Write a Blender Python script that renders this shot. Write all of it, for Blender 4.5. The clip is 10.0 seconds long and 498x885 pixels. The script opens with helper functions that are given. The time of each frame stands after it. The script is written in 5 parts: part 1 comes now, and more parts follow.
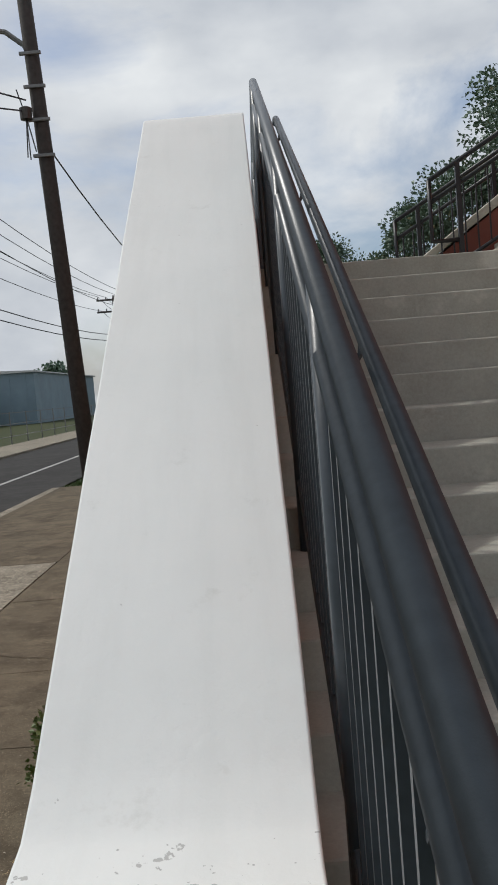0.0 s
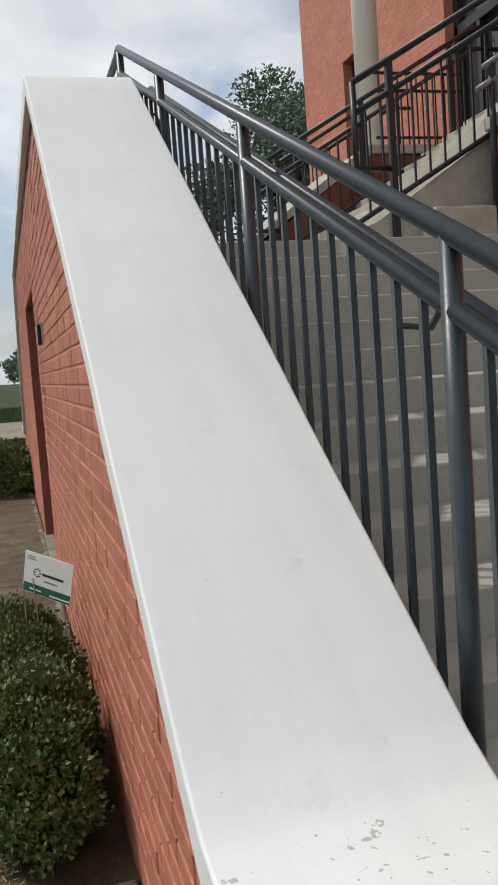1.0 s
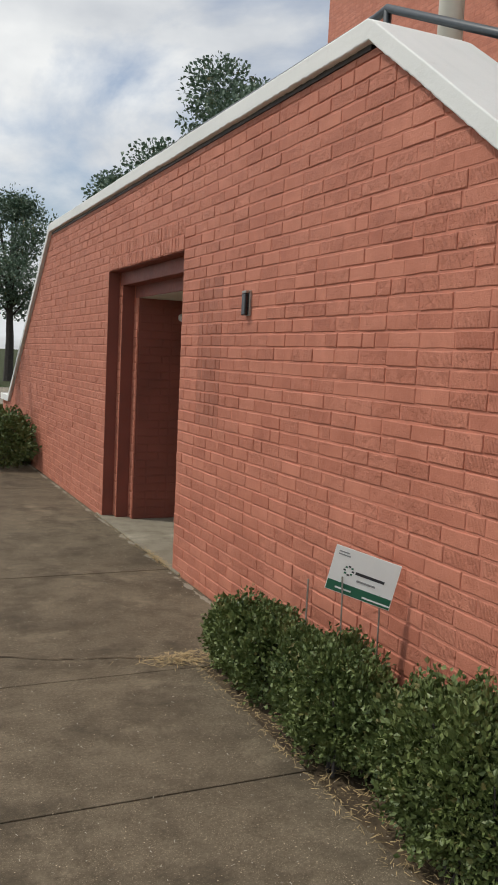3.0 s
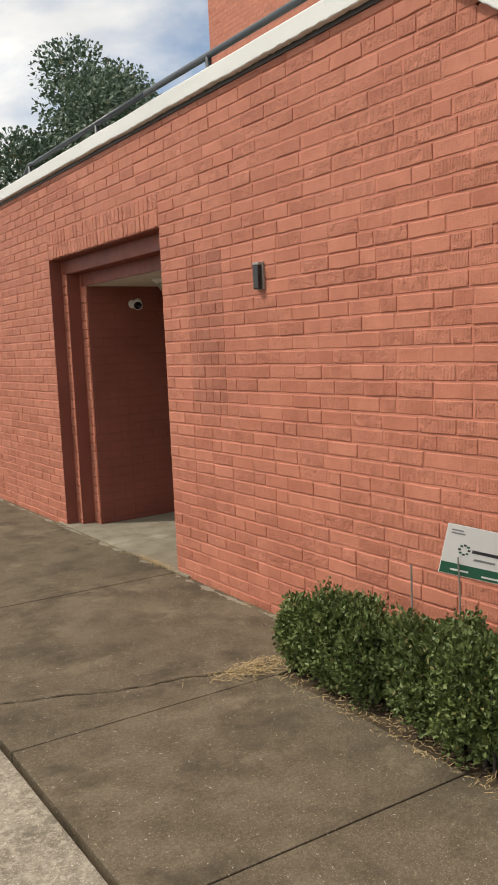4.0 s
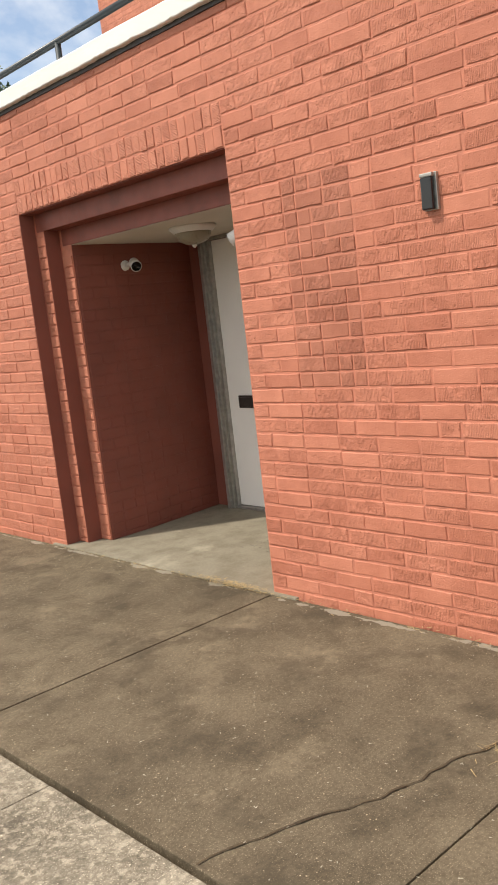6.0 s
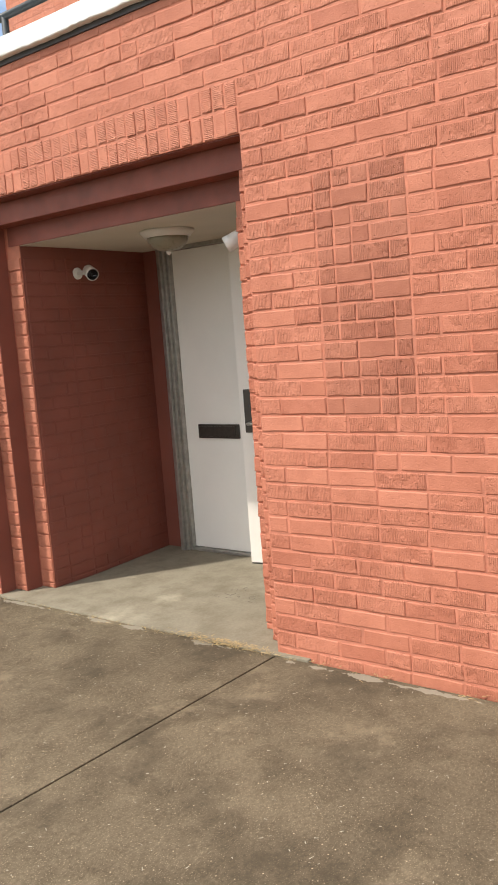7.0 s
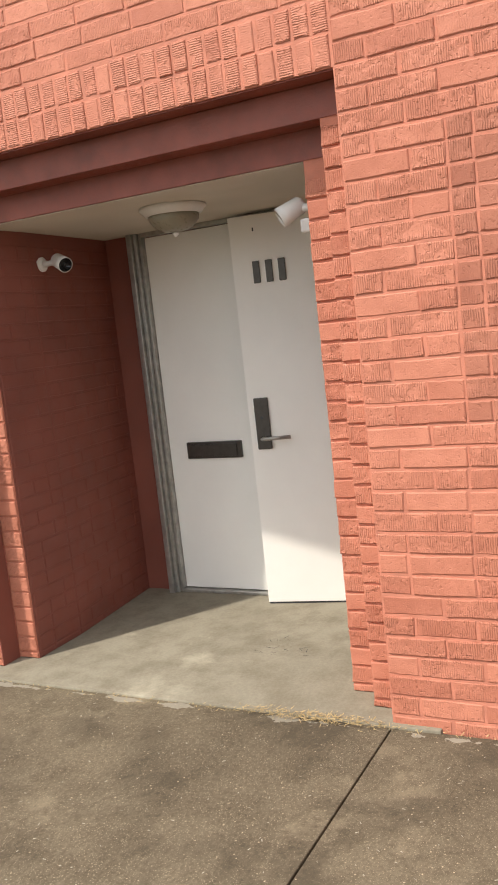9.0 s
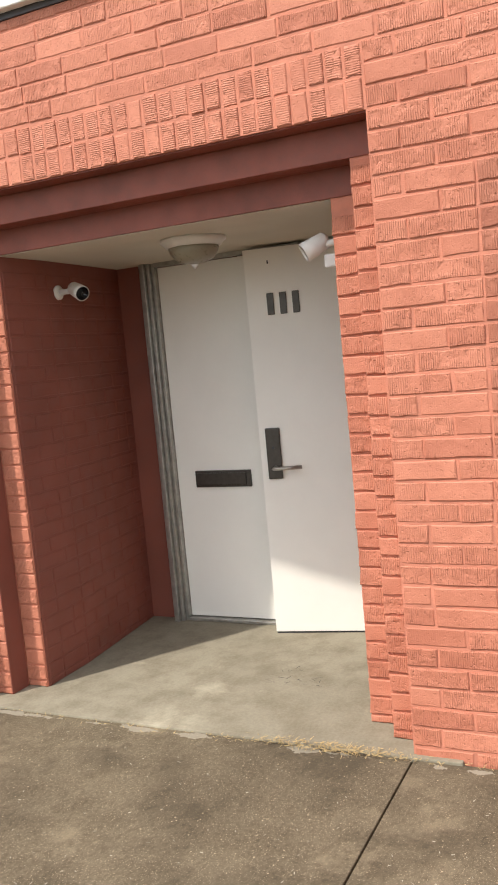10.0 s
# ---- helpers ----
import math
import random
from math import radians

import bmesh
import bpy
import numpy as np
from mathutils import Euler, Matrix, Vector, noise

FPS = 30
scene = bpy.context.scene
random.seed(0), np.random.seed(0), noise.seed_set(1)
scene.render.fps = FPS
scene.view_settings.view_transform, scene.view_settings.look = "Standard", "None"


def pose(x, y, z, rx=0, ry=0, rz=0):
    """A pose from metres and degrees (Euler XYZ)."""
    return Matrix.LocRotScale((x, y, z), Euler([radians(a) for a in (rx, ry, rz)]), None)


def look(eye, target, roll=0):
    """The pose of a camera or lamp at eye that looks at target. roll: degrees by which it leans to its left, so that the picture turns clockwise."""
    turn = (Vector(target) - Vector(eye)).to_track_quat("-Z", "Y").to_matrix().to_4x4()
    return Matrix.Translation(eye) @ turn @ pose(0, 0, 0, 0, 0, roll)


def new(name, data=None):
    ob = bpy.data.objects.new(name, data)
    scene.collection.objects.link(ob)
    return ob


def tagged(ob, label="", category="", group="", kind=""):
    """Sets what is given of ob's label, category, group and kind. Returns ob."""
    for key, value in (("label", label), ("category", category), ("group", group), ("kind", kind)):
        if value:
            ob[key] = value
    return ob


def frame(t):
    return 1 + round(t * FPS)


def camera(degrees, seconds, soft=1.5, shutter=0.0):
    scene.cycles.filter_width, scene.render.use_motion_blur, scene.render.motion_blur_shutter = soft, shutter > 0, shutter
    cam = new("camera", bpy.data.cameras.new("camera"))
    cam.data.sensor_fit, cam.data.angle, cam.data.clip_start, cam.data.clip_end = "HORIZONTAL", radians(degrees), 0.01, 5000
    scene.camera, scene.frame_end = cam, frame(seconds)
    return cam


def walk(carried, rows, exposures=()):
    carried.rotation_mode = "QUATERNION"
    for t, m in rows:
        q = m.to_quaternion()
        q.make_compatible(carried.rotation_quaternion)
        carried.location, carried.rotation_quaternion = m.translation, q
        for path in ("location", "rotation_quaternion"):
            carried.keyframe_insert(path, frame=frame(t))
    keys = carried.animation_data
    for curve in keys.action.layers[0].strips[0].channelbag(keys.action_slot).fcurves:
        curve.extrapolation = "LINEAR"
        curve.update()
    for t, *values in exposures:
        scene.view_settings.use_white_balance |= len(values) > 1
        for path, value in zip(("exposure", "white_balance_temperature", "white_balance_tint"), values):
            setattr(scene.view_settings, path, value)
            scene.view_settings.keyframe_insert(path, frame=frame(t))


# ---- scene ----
LENS = 32.3
cam = camera(LENS, 10.0, soft=1.8)
PATH = [
    (0, (0.264, 0.173, 1.584), (0.239, 2.169, 1.465), -4.6),
    (0.3, (0.076, 0.151, 1.565), (0.201, 2.144, 1.44), -4.9),
    (0.6, (-0.13, 0.163, 1.577), (0.18, 2.134, 1.438), -4.1),
    (1, (-0.433, 0.367, 1.562), (0.1, 2.287, 1.386), -4.1),
    (1.5, (-0.863, 0.586, 1.564), (-0.15, 2.45, 1.426), -1.2),
    (2, (-1.305, 0.813, 1.556), (-0.51, 2.646, 1.482), 2.9),
    (2.4, (-1.702, 1.112, 1.583), (-0.925, 2.954, 1.526), 3.2),
    (2.6, (-1.877, 1.199, 1.59), (-1.133, 3.054, 1.515), 2.7),
    (3, (-2.194, 1.385, 1.537), (-1.382, 3.202, 1.345), 2.7),
    (3.2, (-2.303, 1.516, 1.5), (-1.444, 3.307, 1.268), 2.4),
    (4.5, (-2.958, 2.576, 1.504), (-1.794, 4.189, 1.295), -5.6),
    (5, (-3.047, 3.095, 1.536), (-1.825, 4.667, 1.345), -6.7),
    (5.5, (-3.154, 3.571, 1.512), (-1.862, 5.074, 1.241), -6.9),
    (6.8, (-3.122, 4.685, 1.431), (-1.644, 6.008, 1.171), -4.8),
    (7, (-3.121, 4.887, 1.439), (-1.572, 6.129, 1.191), -4.4),
    (7.5, (-3.069, 5.323, 1.484), (-1.416, 6.428, 1.272), -4.5),
    (8, (-3.1, 5.656, 1.486), (-1.396, 6.687, 1.313), -4.9),
    (8.5, (-3.094, 5.951, 1.461), (-1.337, 6.892, 1.287), -5.4),
    (9, (-2.956, 6.177, 1.468), (-1.2, 7.097, 1.207), -6.3),
    (9.5, (-2.993, 6.281, 1.481), (-1.229, 7.185, 1.217), -5.3),
    (10, (-3.06, 6.32, 1.506), (-1.271, 7.19, 1.3), -5.3),
]
EXPOSURES = [(0, -0.56, 6200, 9), (1.0, -0.36, 6250, 9), (2.0, -0.24, 6250, 9), (3.2, -0.37, 6500, 9), (4.5, 0.18, 7000, 10), (5.0, 0.18, 7000, 10), (5.5, 0.32, 7000, 10), (7.0, 0.60, 6800, 10), (8.5, 0.65, 6700, 10), (10, 0.74, 6650, 10)]
walk(cam, [(t, look(eye, target, roll)) for t, eye, target, roll in PATH], EXPOSURES)

# ---- sky and sun ----
SUN_WAY = Vector((0.49, -0.325, -0.81)).normalized()
SUN_EL = math.asin(-SUN_WAY.z)
world = bpy.data.worlds.new("sky")
scene.world = world
world.use_nodes = True
wn, wl = world.node_tree.nodes, world.node_tree.links
wn.clear()
w_out = wn.new("ShaderNodeOutputWorld")
w_bg = wn.new("ShaderNodeBackground")
w_sky = wn.new("ShaderNodeTexSky")
w_sky.sky_type, w_sky.sun_disc = "NISHITA", False
w_sky.sun_elevation = SUN_EL
w_sky.sun_rotation = math.atan2(-SUN_WAY.x, -SUN_WAY.y)
w_sky.air_density, w_sky.dust_density = 1.0, 2.5
w_co = wn.new("ShaderNodeTexCoord")
w_map = wn.new("ShaderNodeMapping")
w_map.inputs["Scale"].default_value = (1.0, 1.0, 1.9)
w_noise = wn.new("ShaderNodeTexNoise")
w_noise.inputs["Scale"].default_value = 2.6
w_noise.inputs["Detail"].default_value = 7.0
w_noise.inputs["Roughness"].default_value = 0.56
w_noise.inputs["Distortion"].default_value = 0.35
w_ramp = wn.new("ShaderNodeValToRGB")
w_ramp.color_ramp.elements[0].position, w_ramp.color_ramp.elements[1].position = 0.36, 0.55
w_shade = wn.new("ShaderNodeTexNoise")
w_shade.inputs["Scale"].default_value = 4.3
w_shade.inputs["Detail"].default_value = 6.0
w_tone = wn.new("ShaderNodeValToRGB")
w_tone.color_ramp.elements[0].position, w_tone.color_ramp.elements[1].position = 0.33, 0.66
w_tone.color_ramp.elements[0].color = (7.4, 7.7, 8.2, 1)
w_tone.color_ramp.elements[1].color = (12.0, 12.0, 11.8, 1)
w_mix = wn.new("ShaderNodeMixRGB")
wl.new(w_co.outputs["Generated"], w_map.inputs["Vector"])
wl.new(w_map.outputs["Vector"], w_noise.inputs["Vector"])
wl.new(w_map.outputs["Vector"], w_shade.inputs["Vector"])
wl.new(w_noise.outputs["Fac"], w_ramp.inputs["Fac"])
wl.new(w_shade.outputs["Fac"], w_tone.inputs["Fac"])
wl.new(w_ramp.outputs["Color"], w_mix.inputs["Fac"])
w_gain = wn.new("ShaderNodeMixRGB")
w_gain.blend_type = "MULTIPLY"
w_gain.inputs["Fac"].default_value = 1.0
w_gain.inputs["Color2"].default_value = (1.5, 1.5, 1.5, 1)
wl.new(w_sky.outputs["Color"], w_gain.inputs["Color1"])
wl.new(w_gain.outputs["Color"], w_mix.inputs["Color1"])
wl.new(w_tone.outputs["Color"], w_mix.inputs["Color2"])
wl.new(w_mix.outputs["Color"], w_bg.inputs["Color"])
wl.new(w_bg.outputs["Background"], w_out.inputs["Surface"])
w_bg.inputs["Strength"].default_value = 0.10
sun = new("sun", bpy.data.lights.new("sun", "SUN"))
sun.data.energy, sun.data.angle, sun.data.color = 2.6, radians(1.2), (1.0, 0.945, 0.86)
sun.matrix_world = look((-20, 14, 33), Vector((-20, 14, 33)) + SUN_WAY)


# ---- materials ----
def material(name, rough=0.8, metal=0.0, spec=0.5):
    m = bpy.data.materials.new(name)
    m.use_nodes = True
    b = m.node_tree.nodes["Principled BSDF"]
    b.inputs["Roughness"].default_value = rough
    b.inputs["Metallic"].default_value = metal
    b.inputs["Specular IOR Level"].default_value = spec
    return m, m.node_tree.nodes, m.node_tree.links, b


def coords(n, l, scale=(1, 1, 1), kind="Object"):
    c = n.new("ShaderNodeNewGeometry") if kind == "World" else n.new("ShaderNodeTexCoord")
    mp = n.new("ShaderNodeMapping")
    mp.inputs["Scale"].default_value = scale
    l.new(c.outputs["Position" if kind == "World" else kind], mp.inputs["Vector"])
    return mp.outputs["Vector"]


def noise_of(n, l, vec, scale, detail=4.0, rough=0.55):
    t = n.new("ShaderNodeTexNoise")
    t.inputs["Scale"].default_value, t.inputs["Detail"].default_value, t.inputs["Roughness"].default_value = scale, detail, rough
    l.new(vec, t.inputs["Vector"])
    return t.outputs["Fac"]


def ramp(n, l, fac, stops):
    r = n.new("ShaderNodeValToRGB")
    e = r.color_ramp.elements
    while len(e) < len(stops):
        e.new(0.5)
    for i, (p, c) in enumerate(stops):
        e[i].position = p
        e[i].color = (*c, 1) if len(c) == 3 else c
    l.new(fac, r.inputs["Fac"])
    return r.outputs["Color"]


def mixed(n, l, fac, a, b, blend="MIX"):
    x = n.new("ShaderNodeMixRGB")
    x.blend_type = blend
    for key, v in (("Fac", fac), ("Color1", a), ("Color2", b)):
        if isinstance(v, (int, float)):
            x.inputs[key].default_value = v
        elif isinstance(v, tuple):
            x.inputs[key].default_value = (*v, 1)
        else:
            l.new(v, x.inputs[key])
    return x.outputs["Color"]


def bumped(n, l, b, height, strength, distance, under=None):
    k = n.new("ShaderNodeBump")
    k.inputs["Strength"].default_value, k.inputs["Distance"].default_value = strength, distance
    l.new(height, k.inputs["Height"])
    if under:
        l.new(under, k.inputs["Normal"])
    l.new(k.outputs["Normal"], b.inputs["Normal"])
    return k.outputs["Normal"]


def maths(n, l, op, a, b=0.0):
    x = n.new("ShaderNodeMath")
    x.operation = op
    for i, v in enumerate((a, b)):
        if isinstance(v, (int, float)):
            x.inputs[i].default_value = v
        else:
            l.new(v, x.inputs[i])
    return x.outputs[0]


def painted_brick(name, comb=(1, 0), island=False, tone=1.0):
    """Salmon-red masonry paint over combed clay brick; comb: which way the grooves repeat (along y, along z)."""
    m, n, l, b = material(name, 0.62, 0, 0.35)
    w = coords(n, l, kind="World")
    if island:
        g = n.new("ShaderNodeNewGeometry")
        rnd = g.outputs["Random Per Island"]
    else:
        g = n.new("ShaderNodeObjectInfo")
        rnd = g.outputs["Random"]
    big = noise_of(n, l, w, 0.9, 3)
    mid = noise_of(n, l, w, 9.0, 4)
    fine = noise_of(n, l, w, 160.0, 3)
    col = ramp(n, l, rnd, [(p, tuple(c * tone for c in q)) for p, q in ((0.0, (0.41, 0.138, 0.082)), (0.20, (0.49, 0.178, 0.107)), (0.55, (0.54, 0.205, 0.127)), (1.0, (0.58, 0.228, 0.144)))])
    col = mixed(n, l, 0.30, col, ramp(n, l, big, [(0.3, (0.46 * tone, 0.165 * tone, 0.105 * tone)), (0.7, (0.62 * tone, 0.24 * tone, 0.16 * tone))]))
    col = mixed(n, l, 0.22, col, ramp(n, l, mid, [(0.35, (0.34 * tone, 0.11 * tone, 0.07 * tone)), (0.62, (0.64 * tone, 0.26 * tone, 0.175 * tone))]))
    # combed grooves, different on every brick
    sx = n.new("ShaderNodeSeparateXYZ")
    l.new(w, sx.inputs[0])
    along = sx.outputs["Y"] if comb[0] else sx.outputs["Z"]
    warp = maths(n, l, "MULTIPLY", noise_of(n, l, w, 55.0, 3), 0.007)
    ph = maths(n, l, "MULTIPLY", maths(n, l, "ADD", along, warp), 2 * math.pi / 0.0155)
    groove = maths(n, l, "POWER", maths(n, l, "ABSOLUTE", maths(n, l, "SINE", ph)), 0.5)
    patch = ramp(n, l, noise_of(n, l, w, 22.0, 2), [(0.36, (0.05, 0.05, 0.05)), (0.55, (1, 1, 1))])
    amount = ramp(n, l, maths(n, l, "FRACT", maths(n, l, "MULTIPLY", rnd, 7.31)), [(0.15, (0.15, 0.15, 0.15)), (0.6, (1, 1, 1))])
    h = maths(n, l, "MULTIPLY", maths(n, l, "MULTIPLY", groove, patch), amount)
    pits = ramp(n, l, noise_of(n, l, w, 95.0, 2, 0.5), [(0.60, (0, 0, 0)), (0.68, (1, 1, 1))])
    pits = maths(n, l, "MULTIPLY", pits, maths(n, l, "ADD", maths(n, l, "MULTIPLY", amount, 0.8), 0.2))
    # Grooves and pits get a darker tint than the brick face.
    groove_tint = maths(n, l, "MULTIPLY", maths(n, l, "MULTIPLY", maths(n, l, "SUBTRACT", 1.0, groove), patch), amount)
    groove_tint = maths(n, l, "MULTIPLY", maths(n, l, "ADD", groove_tint, maths(n, l, "MULTIPLY", pits, 0.6)), 0.42)
    col = mixed(n, l, groove_tint, col, (0.27 * tone, 0.080 * tone, 0.046 * tone))
    weather = ramp(n, l, noise_of(n, l, w, 1.7, 6, 0.68), [(0.52, (0, 0, 0)), (0.70, (0.55, 0.55, 0.55))])
    col = mixed(n, l, weather, col, (0.40 * tone, 0.135 * tone, 0.082 * tone))
    l.new(col, b.inputs["Base Color"])
    h = maths(n, l, "SUBTRACT", h, pits)
    n1 = bumped(n, l, b, h, 0.63, 0.006 if comb[0] else 0.0075)
    n2 = n.new("ShaderNodeBump")
    n2.inputs["Strength"].default_value, n2.inputs["Distance"].default_value = 0.35, 0.004
    l.new(maths(n, l, "ADD", fine, maths(n, l, "MULTIPLY", noise_of(n, l, w, 35.0, 4), 1.4)), n2.inputs["Height"])
    l.new(n1, n2.inputs["Normal"])
    l.new(n2.outputs["Normal"], b.inputs["Normal"])
    return m


def concrete(name, dark, light, stain, rough=0.9, grain=1.0, speck=True, splash=None):
    m, n, l, b = material(name, rough, 0, 0.15)
    w = coords(n, l, kind="World")
    big = noise_of(n, l, w, 0.75, 6, 0.6)
    mid = noise_of(n, l, w, 5.5, 7, 0.65)
    fine = noise_of(n, l, w, 70.0, 4, 0.7)
    col = ramp(n, l, big, [(0.30, dark), (0.72, light)])
    col = mixed(n, l, ramp(n, l, mid, [(0.42, (0, 0, 0)), (0.66, (0.75, 0.75, 0.75))]), col, stain)
    col = mixed(n, l, 0.24 if speck else 0.10, col, ramp(n, l, fine, [(0.36, tuple(c * 0.45 for c in dark)), (0.66, tuple(min(1, c * 1.5) for c in light))]))
    if speck:
        v = n.new("ShaderNodeTexVoronoi")
        v.inputs["Scale"].default_value = 34.0
        l.new(w, v.inputs["Vector"])
        dots = ramp(n, l, v.outputs["Distance"], [(0.05, (1, 1, 1)), (0.11, (0, 0, 0))])
        tiny = ramp(n, l, noise_of(n, l, w, 210.0, 2, 0.5), [(0.60, (0, 0, 0)), (0.70, (0.7, 0.7, 0.7))])
        col = mixed(n, l, tiny, col, tuple(min(1, c * 2.1) for c in light))
        blot = ramp(n, l, noise_of(n, l, w, 2.6, 9, 0.72), [(0.36, (0.7, 0.7, 0.7)), (0.50, (0, 0, 0))])
        col = mixed(n, l, blot, col, tuple(c * 0.62 for c in dark))
        if grain > 2:
            crust = ramp(n, l, noise_of(n, l, w, 26.0, 8, 0.75), [(0.50, (0, 0, 0)), (0.60, (0.6, 0.6, 0.6))])
            col = mixed(n, l, crust, col, tuple(min(1, c * 1.35) for c in light))
        where = ramp(n, l, noise_of(n, l, w, 3.1, 4), [(0.34, (0, 0, 0)), (0.52, (1, 1, 1))])
        col = mixed(n, l, maths(n, l, "MULTIPLY", dots, where), col, tuple(min(1, c * 2.6) for c in light))
    worn = ramp(n, l, noise_of(n, l, w, 1.9, 8, 0.7), [(0.58, (0, 0, 0)), (0.72, (0.6, 0.6, 0.6))])
    col = mixed(n, l, worn, col, tuple(min(1, c * 1.55) for c in light))
    if splash is not None:
        sep = n.new("ShaderNodeSeparateXYZ")
        l.new(w, sep.inputs[0])
        off = maths(n, l, "ABSOLUTE", maths(n, l, "SUBTRACT", sep.outputs["X"], splash))
        band = maths(n, l, "LESS_THAN", maths(n, l, "ADD", off, maths(n, l, "MULTIPLY", noise_of(n, l, w, 4.0, 5, 0.7), 0.22)), 0.115)
        col = mixed(n, l, maths(n, l, "MULTIPLY", band, 0.6), col, (0.36, 0.33, 0.27))
    l.new(col, b.inputs["Base Color"])
    h = maths(n, l, "ADD", maths(n, l, "MULTIPLY", fine, 0.6), mid)
    bumped(n, l, b, h, 0.45 * grain, 0.006)
    return m


def plain(name, base, rough=0.5, metal=0.0, vary=0.12, scale=6.0, bump=0.0, spec=0.5):
    m, n, l, b = material(name, rough, metal, spec)
    w = coords(n, l, kind="World")
    f = noise_of(n, l, w, scale, 5, 0.6)
    col = ramp(n, l, f, [(0.3, tuple(c * (1 - vary) for c in base)), (0.7, tuple(min(1, c * (1 + vary)) for c in base))])
    l.new(col, b.inputs["Base Color"])
    rr = ramp(n, l, noise_of(n, l, w, scale * 4, 4), [(0.3, (rough * 0.85,) * 3), (0.7, (min(1, rough * 1.15),) * 3)])
    l.new(rr, b.inputs["Roughness"])
    if bump:
        bumped(n, l, b, noise_of(n, l, w, scale * 12, 4), bump, 0.003)
    return m


def coping_paint():
    m, n, l, b = material("white_masonry_paint", 0.65, 0, 0.3)
    w = coords(n, l, kind="World")
    big = noise_of(n, l, w, 1.3, 5)
    fine = noise_of(n, l, w, 45.0, 5, 0.65)
    col = ramp(n, l, big, [(0.3, (0.75, 0.77, 0.745)), (0.7, (0.83, 0.84, 0.81))])
    streak = noise_of(n, l, coords(n, l, (7.0, 0.7, 0.9), kind="World"), 1.6, 6, 0.6)
    col = mixed(n, l, 0.22, col, ramp(n, l, streak, [(0.34, (0.68, 0.70, 0.68)), (0.52, (0.79, 0.81, 0.79)), (0.7, (0.83, 0.845, 0.82))]))
    grime = ramp(n, l, noise_of(n, l, w, 5.0, 8, 0.72), [(0.60, (0, 0, 0)), (0.78, (0.45, 0.45, 0.45))])
    col = mixed(n, l, grime, col, (0.50, 0.50, 0.45))
    sep = n.new("ShaderNodeSeparateXYZ")
    l.new(w, sep.inputs[0])
    foot = maths(n, l, "MULTIPLY", maths(n, l, "LESS_THAN", sep.outputs["Y"], 1.60), maths(n, l, "MULTIPLY", noise_of(n, l, w, 6.0, 2), 0.22))
    chips = ramp(n, l, maths(n, l, "ADD", noise_of(n, l, w, 48.0, 3, 0.5), foot), [(0.765, (0, 0, 0)), (0.78, (1, 1, 1))])
    col = mixed(n, l, maths(n, l, "MULTIPLY", chips, 0.55), col, (0.22, 0.215, 0.20))
    l.new(col, b.inputs["Base Color"])
    bumped(n, l, b, maths(n, l, "ADD", noise_of(n, l, w, 3.0, 4), maths(n, l, "MULTIPLY", fine, 0.30)), 0.5, 0.012)
    return m


def leaf_material(name, dark, light, island=True):
    m, n, l, b = material(name, 0.5, 0, 0.4)
    g = n.new("ShaderNodeNewGeometry")
    w = coords(n, l, kind="World")
    col = ramp(n, l, g.outputs["Random Per Island"], [(0.0, dark), (0.8, light), (0.97, light), (0.985, (0.26, 0.20, 0.08))])
    col = mixed(n, l, 0.4, col, ramp(n, l, noise_of(n, l, w, 2.4, 3), [(0.35, dark), (0.65, light)]))
    l.new(col, b.inputs["Base Color"])
    b.inputs["Transmission Weight"].default_value = 0.0
    b.inputs["Subsurface Weight"].default_value = 0.0
    return m


def glass_material(name, tint):
    m, n, l, b = material(name, 0.04, 0, 0.6)
    w = coords(n, l, kind="World")
    col = ramp(n, l, noise_of(n, l, w, 2.0, 2), [(0.3, tuple(c * 0.8 for c in tint)), (0.7, tint)])
    l.new(col, b.inputs["Base Color"])
    bumped(n, l, b, noise_of(n, l, w, 1.5, 2), 0.05, 0.01)
    return m


BRICK = painted_brick("painted_combed_brick")
BRICK_FAR = painted_brick("painted_combed_brick_joined", island=True)
ROWLOCK = painted_brick("painted_rowlock_brick", comb=(0, 1))
MORTAR = plain("painted_mortar", (0.53, 0.20, 0.13), 0.8, vary=0.16, scale=14, bump=0.5)
LINTEL = plain("painted_steel_lintel", (0.23, 0.062, 0.040), 0.55, vary=0.2, scale=9, bump=0.35)
# Brick red darkened so that the recess's shade is in the colour.
INNER = plain("dark_red_and_recess_shade", (0.22, 0.066, 0.045), 0.7, vary=0.14, scale=3, bump=0.5)
WALK = concrete("old_walk_concrete", (0.097, 0.0775, 0.053), (0.186, 0.151, 0.103), (0.067, 0.052, 0.034), splash=-0.215)
APRON = concrete("pebbled_apron_concrete", (0.15, 0.13, 0.10), (0.36, 0.32, 0.25), (0.10, 0.083, 0.06), grain=2.6)
SLAB = concrete("recess_slab_concrete", (0.225, 0.203, 0.155), (0.31, 0.283, 0.217), (0.175, 0.150, 0.108), speck=False)
STEP = concrete("stair_concrete", (0.37, 0.375, 0.325), (0.44, 0.445, 0.39), (0.33, 0.33, 0.285), speck=False, grain=0.6)
BEIGE = concrete("upper_stair_concrete", (0.42, 0.40, 0.33), (0.56, 0.53, 0.45), (0.34, 0.32, 0.26), speck=False, grain=0.6)
ASPHALT = concrete("asphalt", (0.038, 0.036, 0.033), (0.062, 0.058, 0.054), (0.03, 0.029, 0.027), grain=1.0, speck=False)
WHITE = coping_paint()
RAIL = plain("dark_grey_rail_paint", (0.044, 0.055, 0.064), 0.37, vary=0.15, scale=30, bump=0.08, spec=0.5)
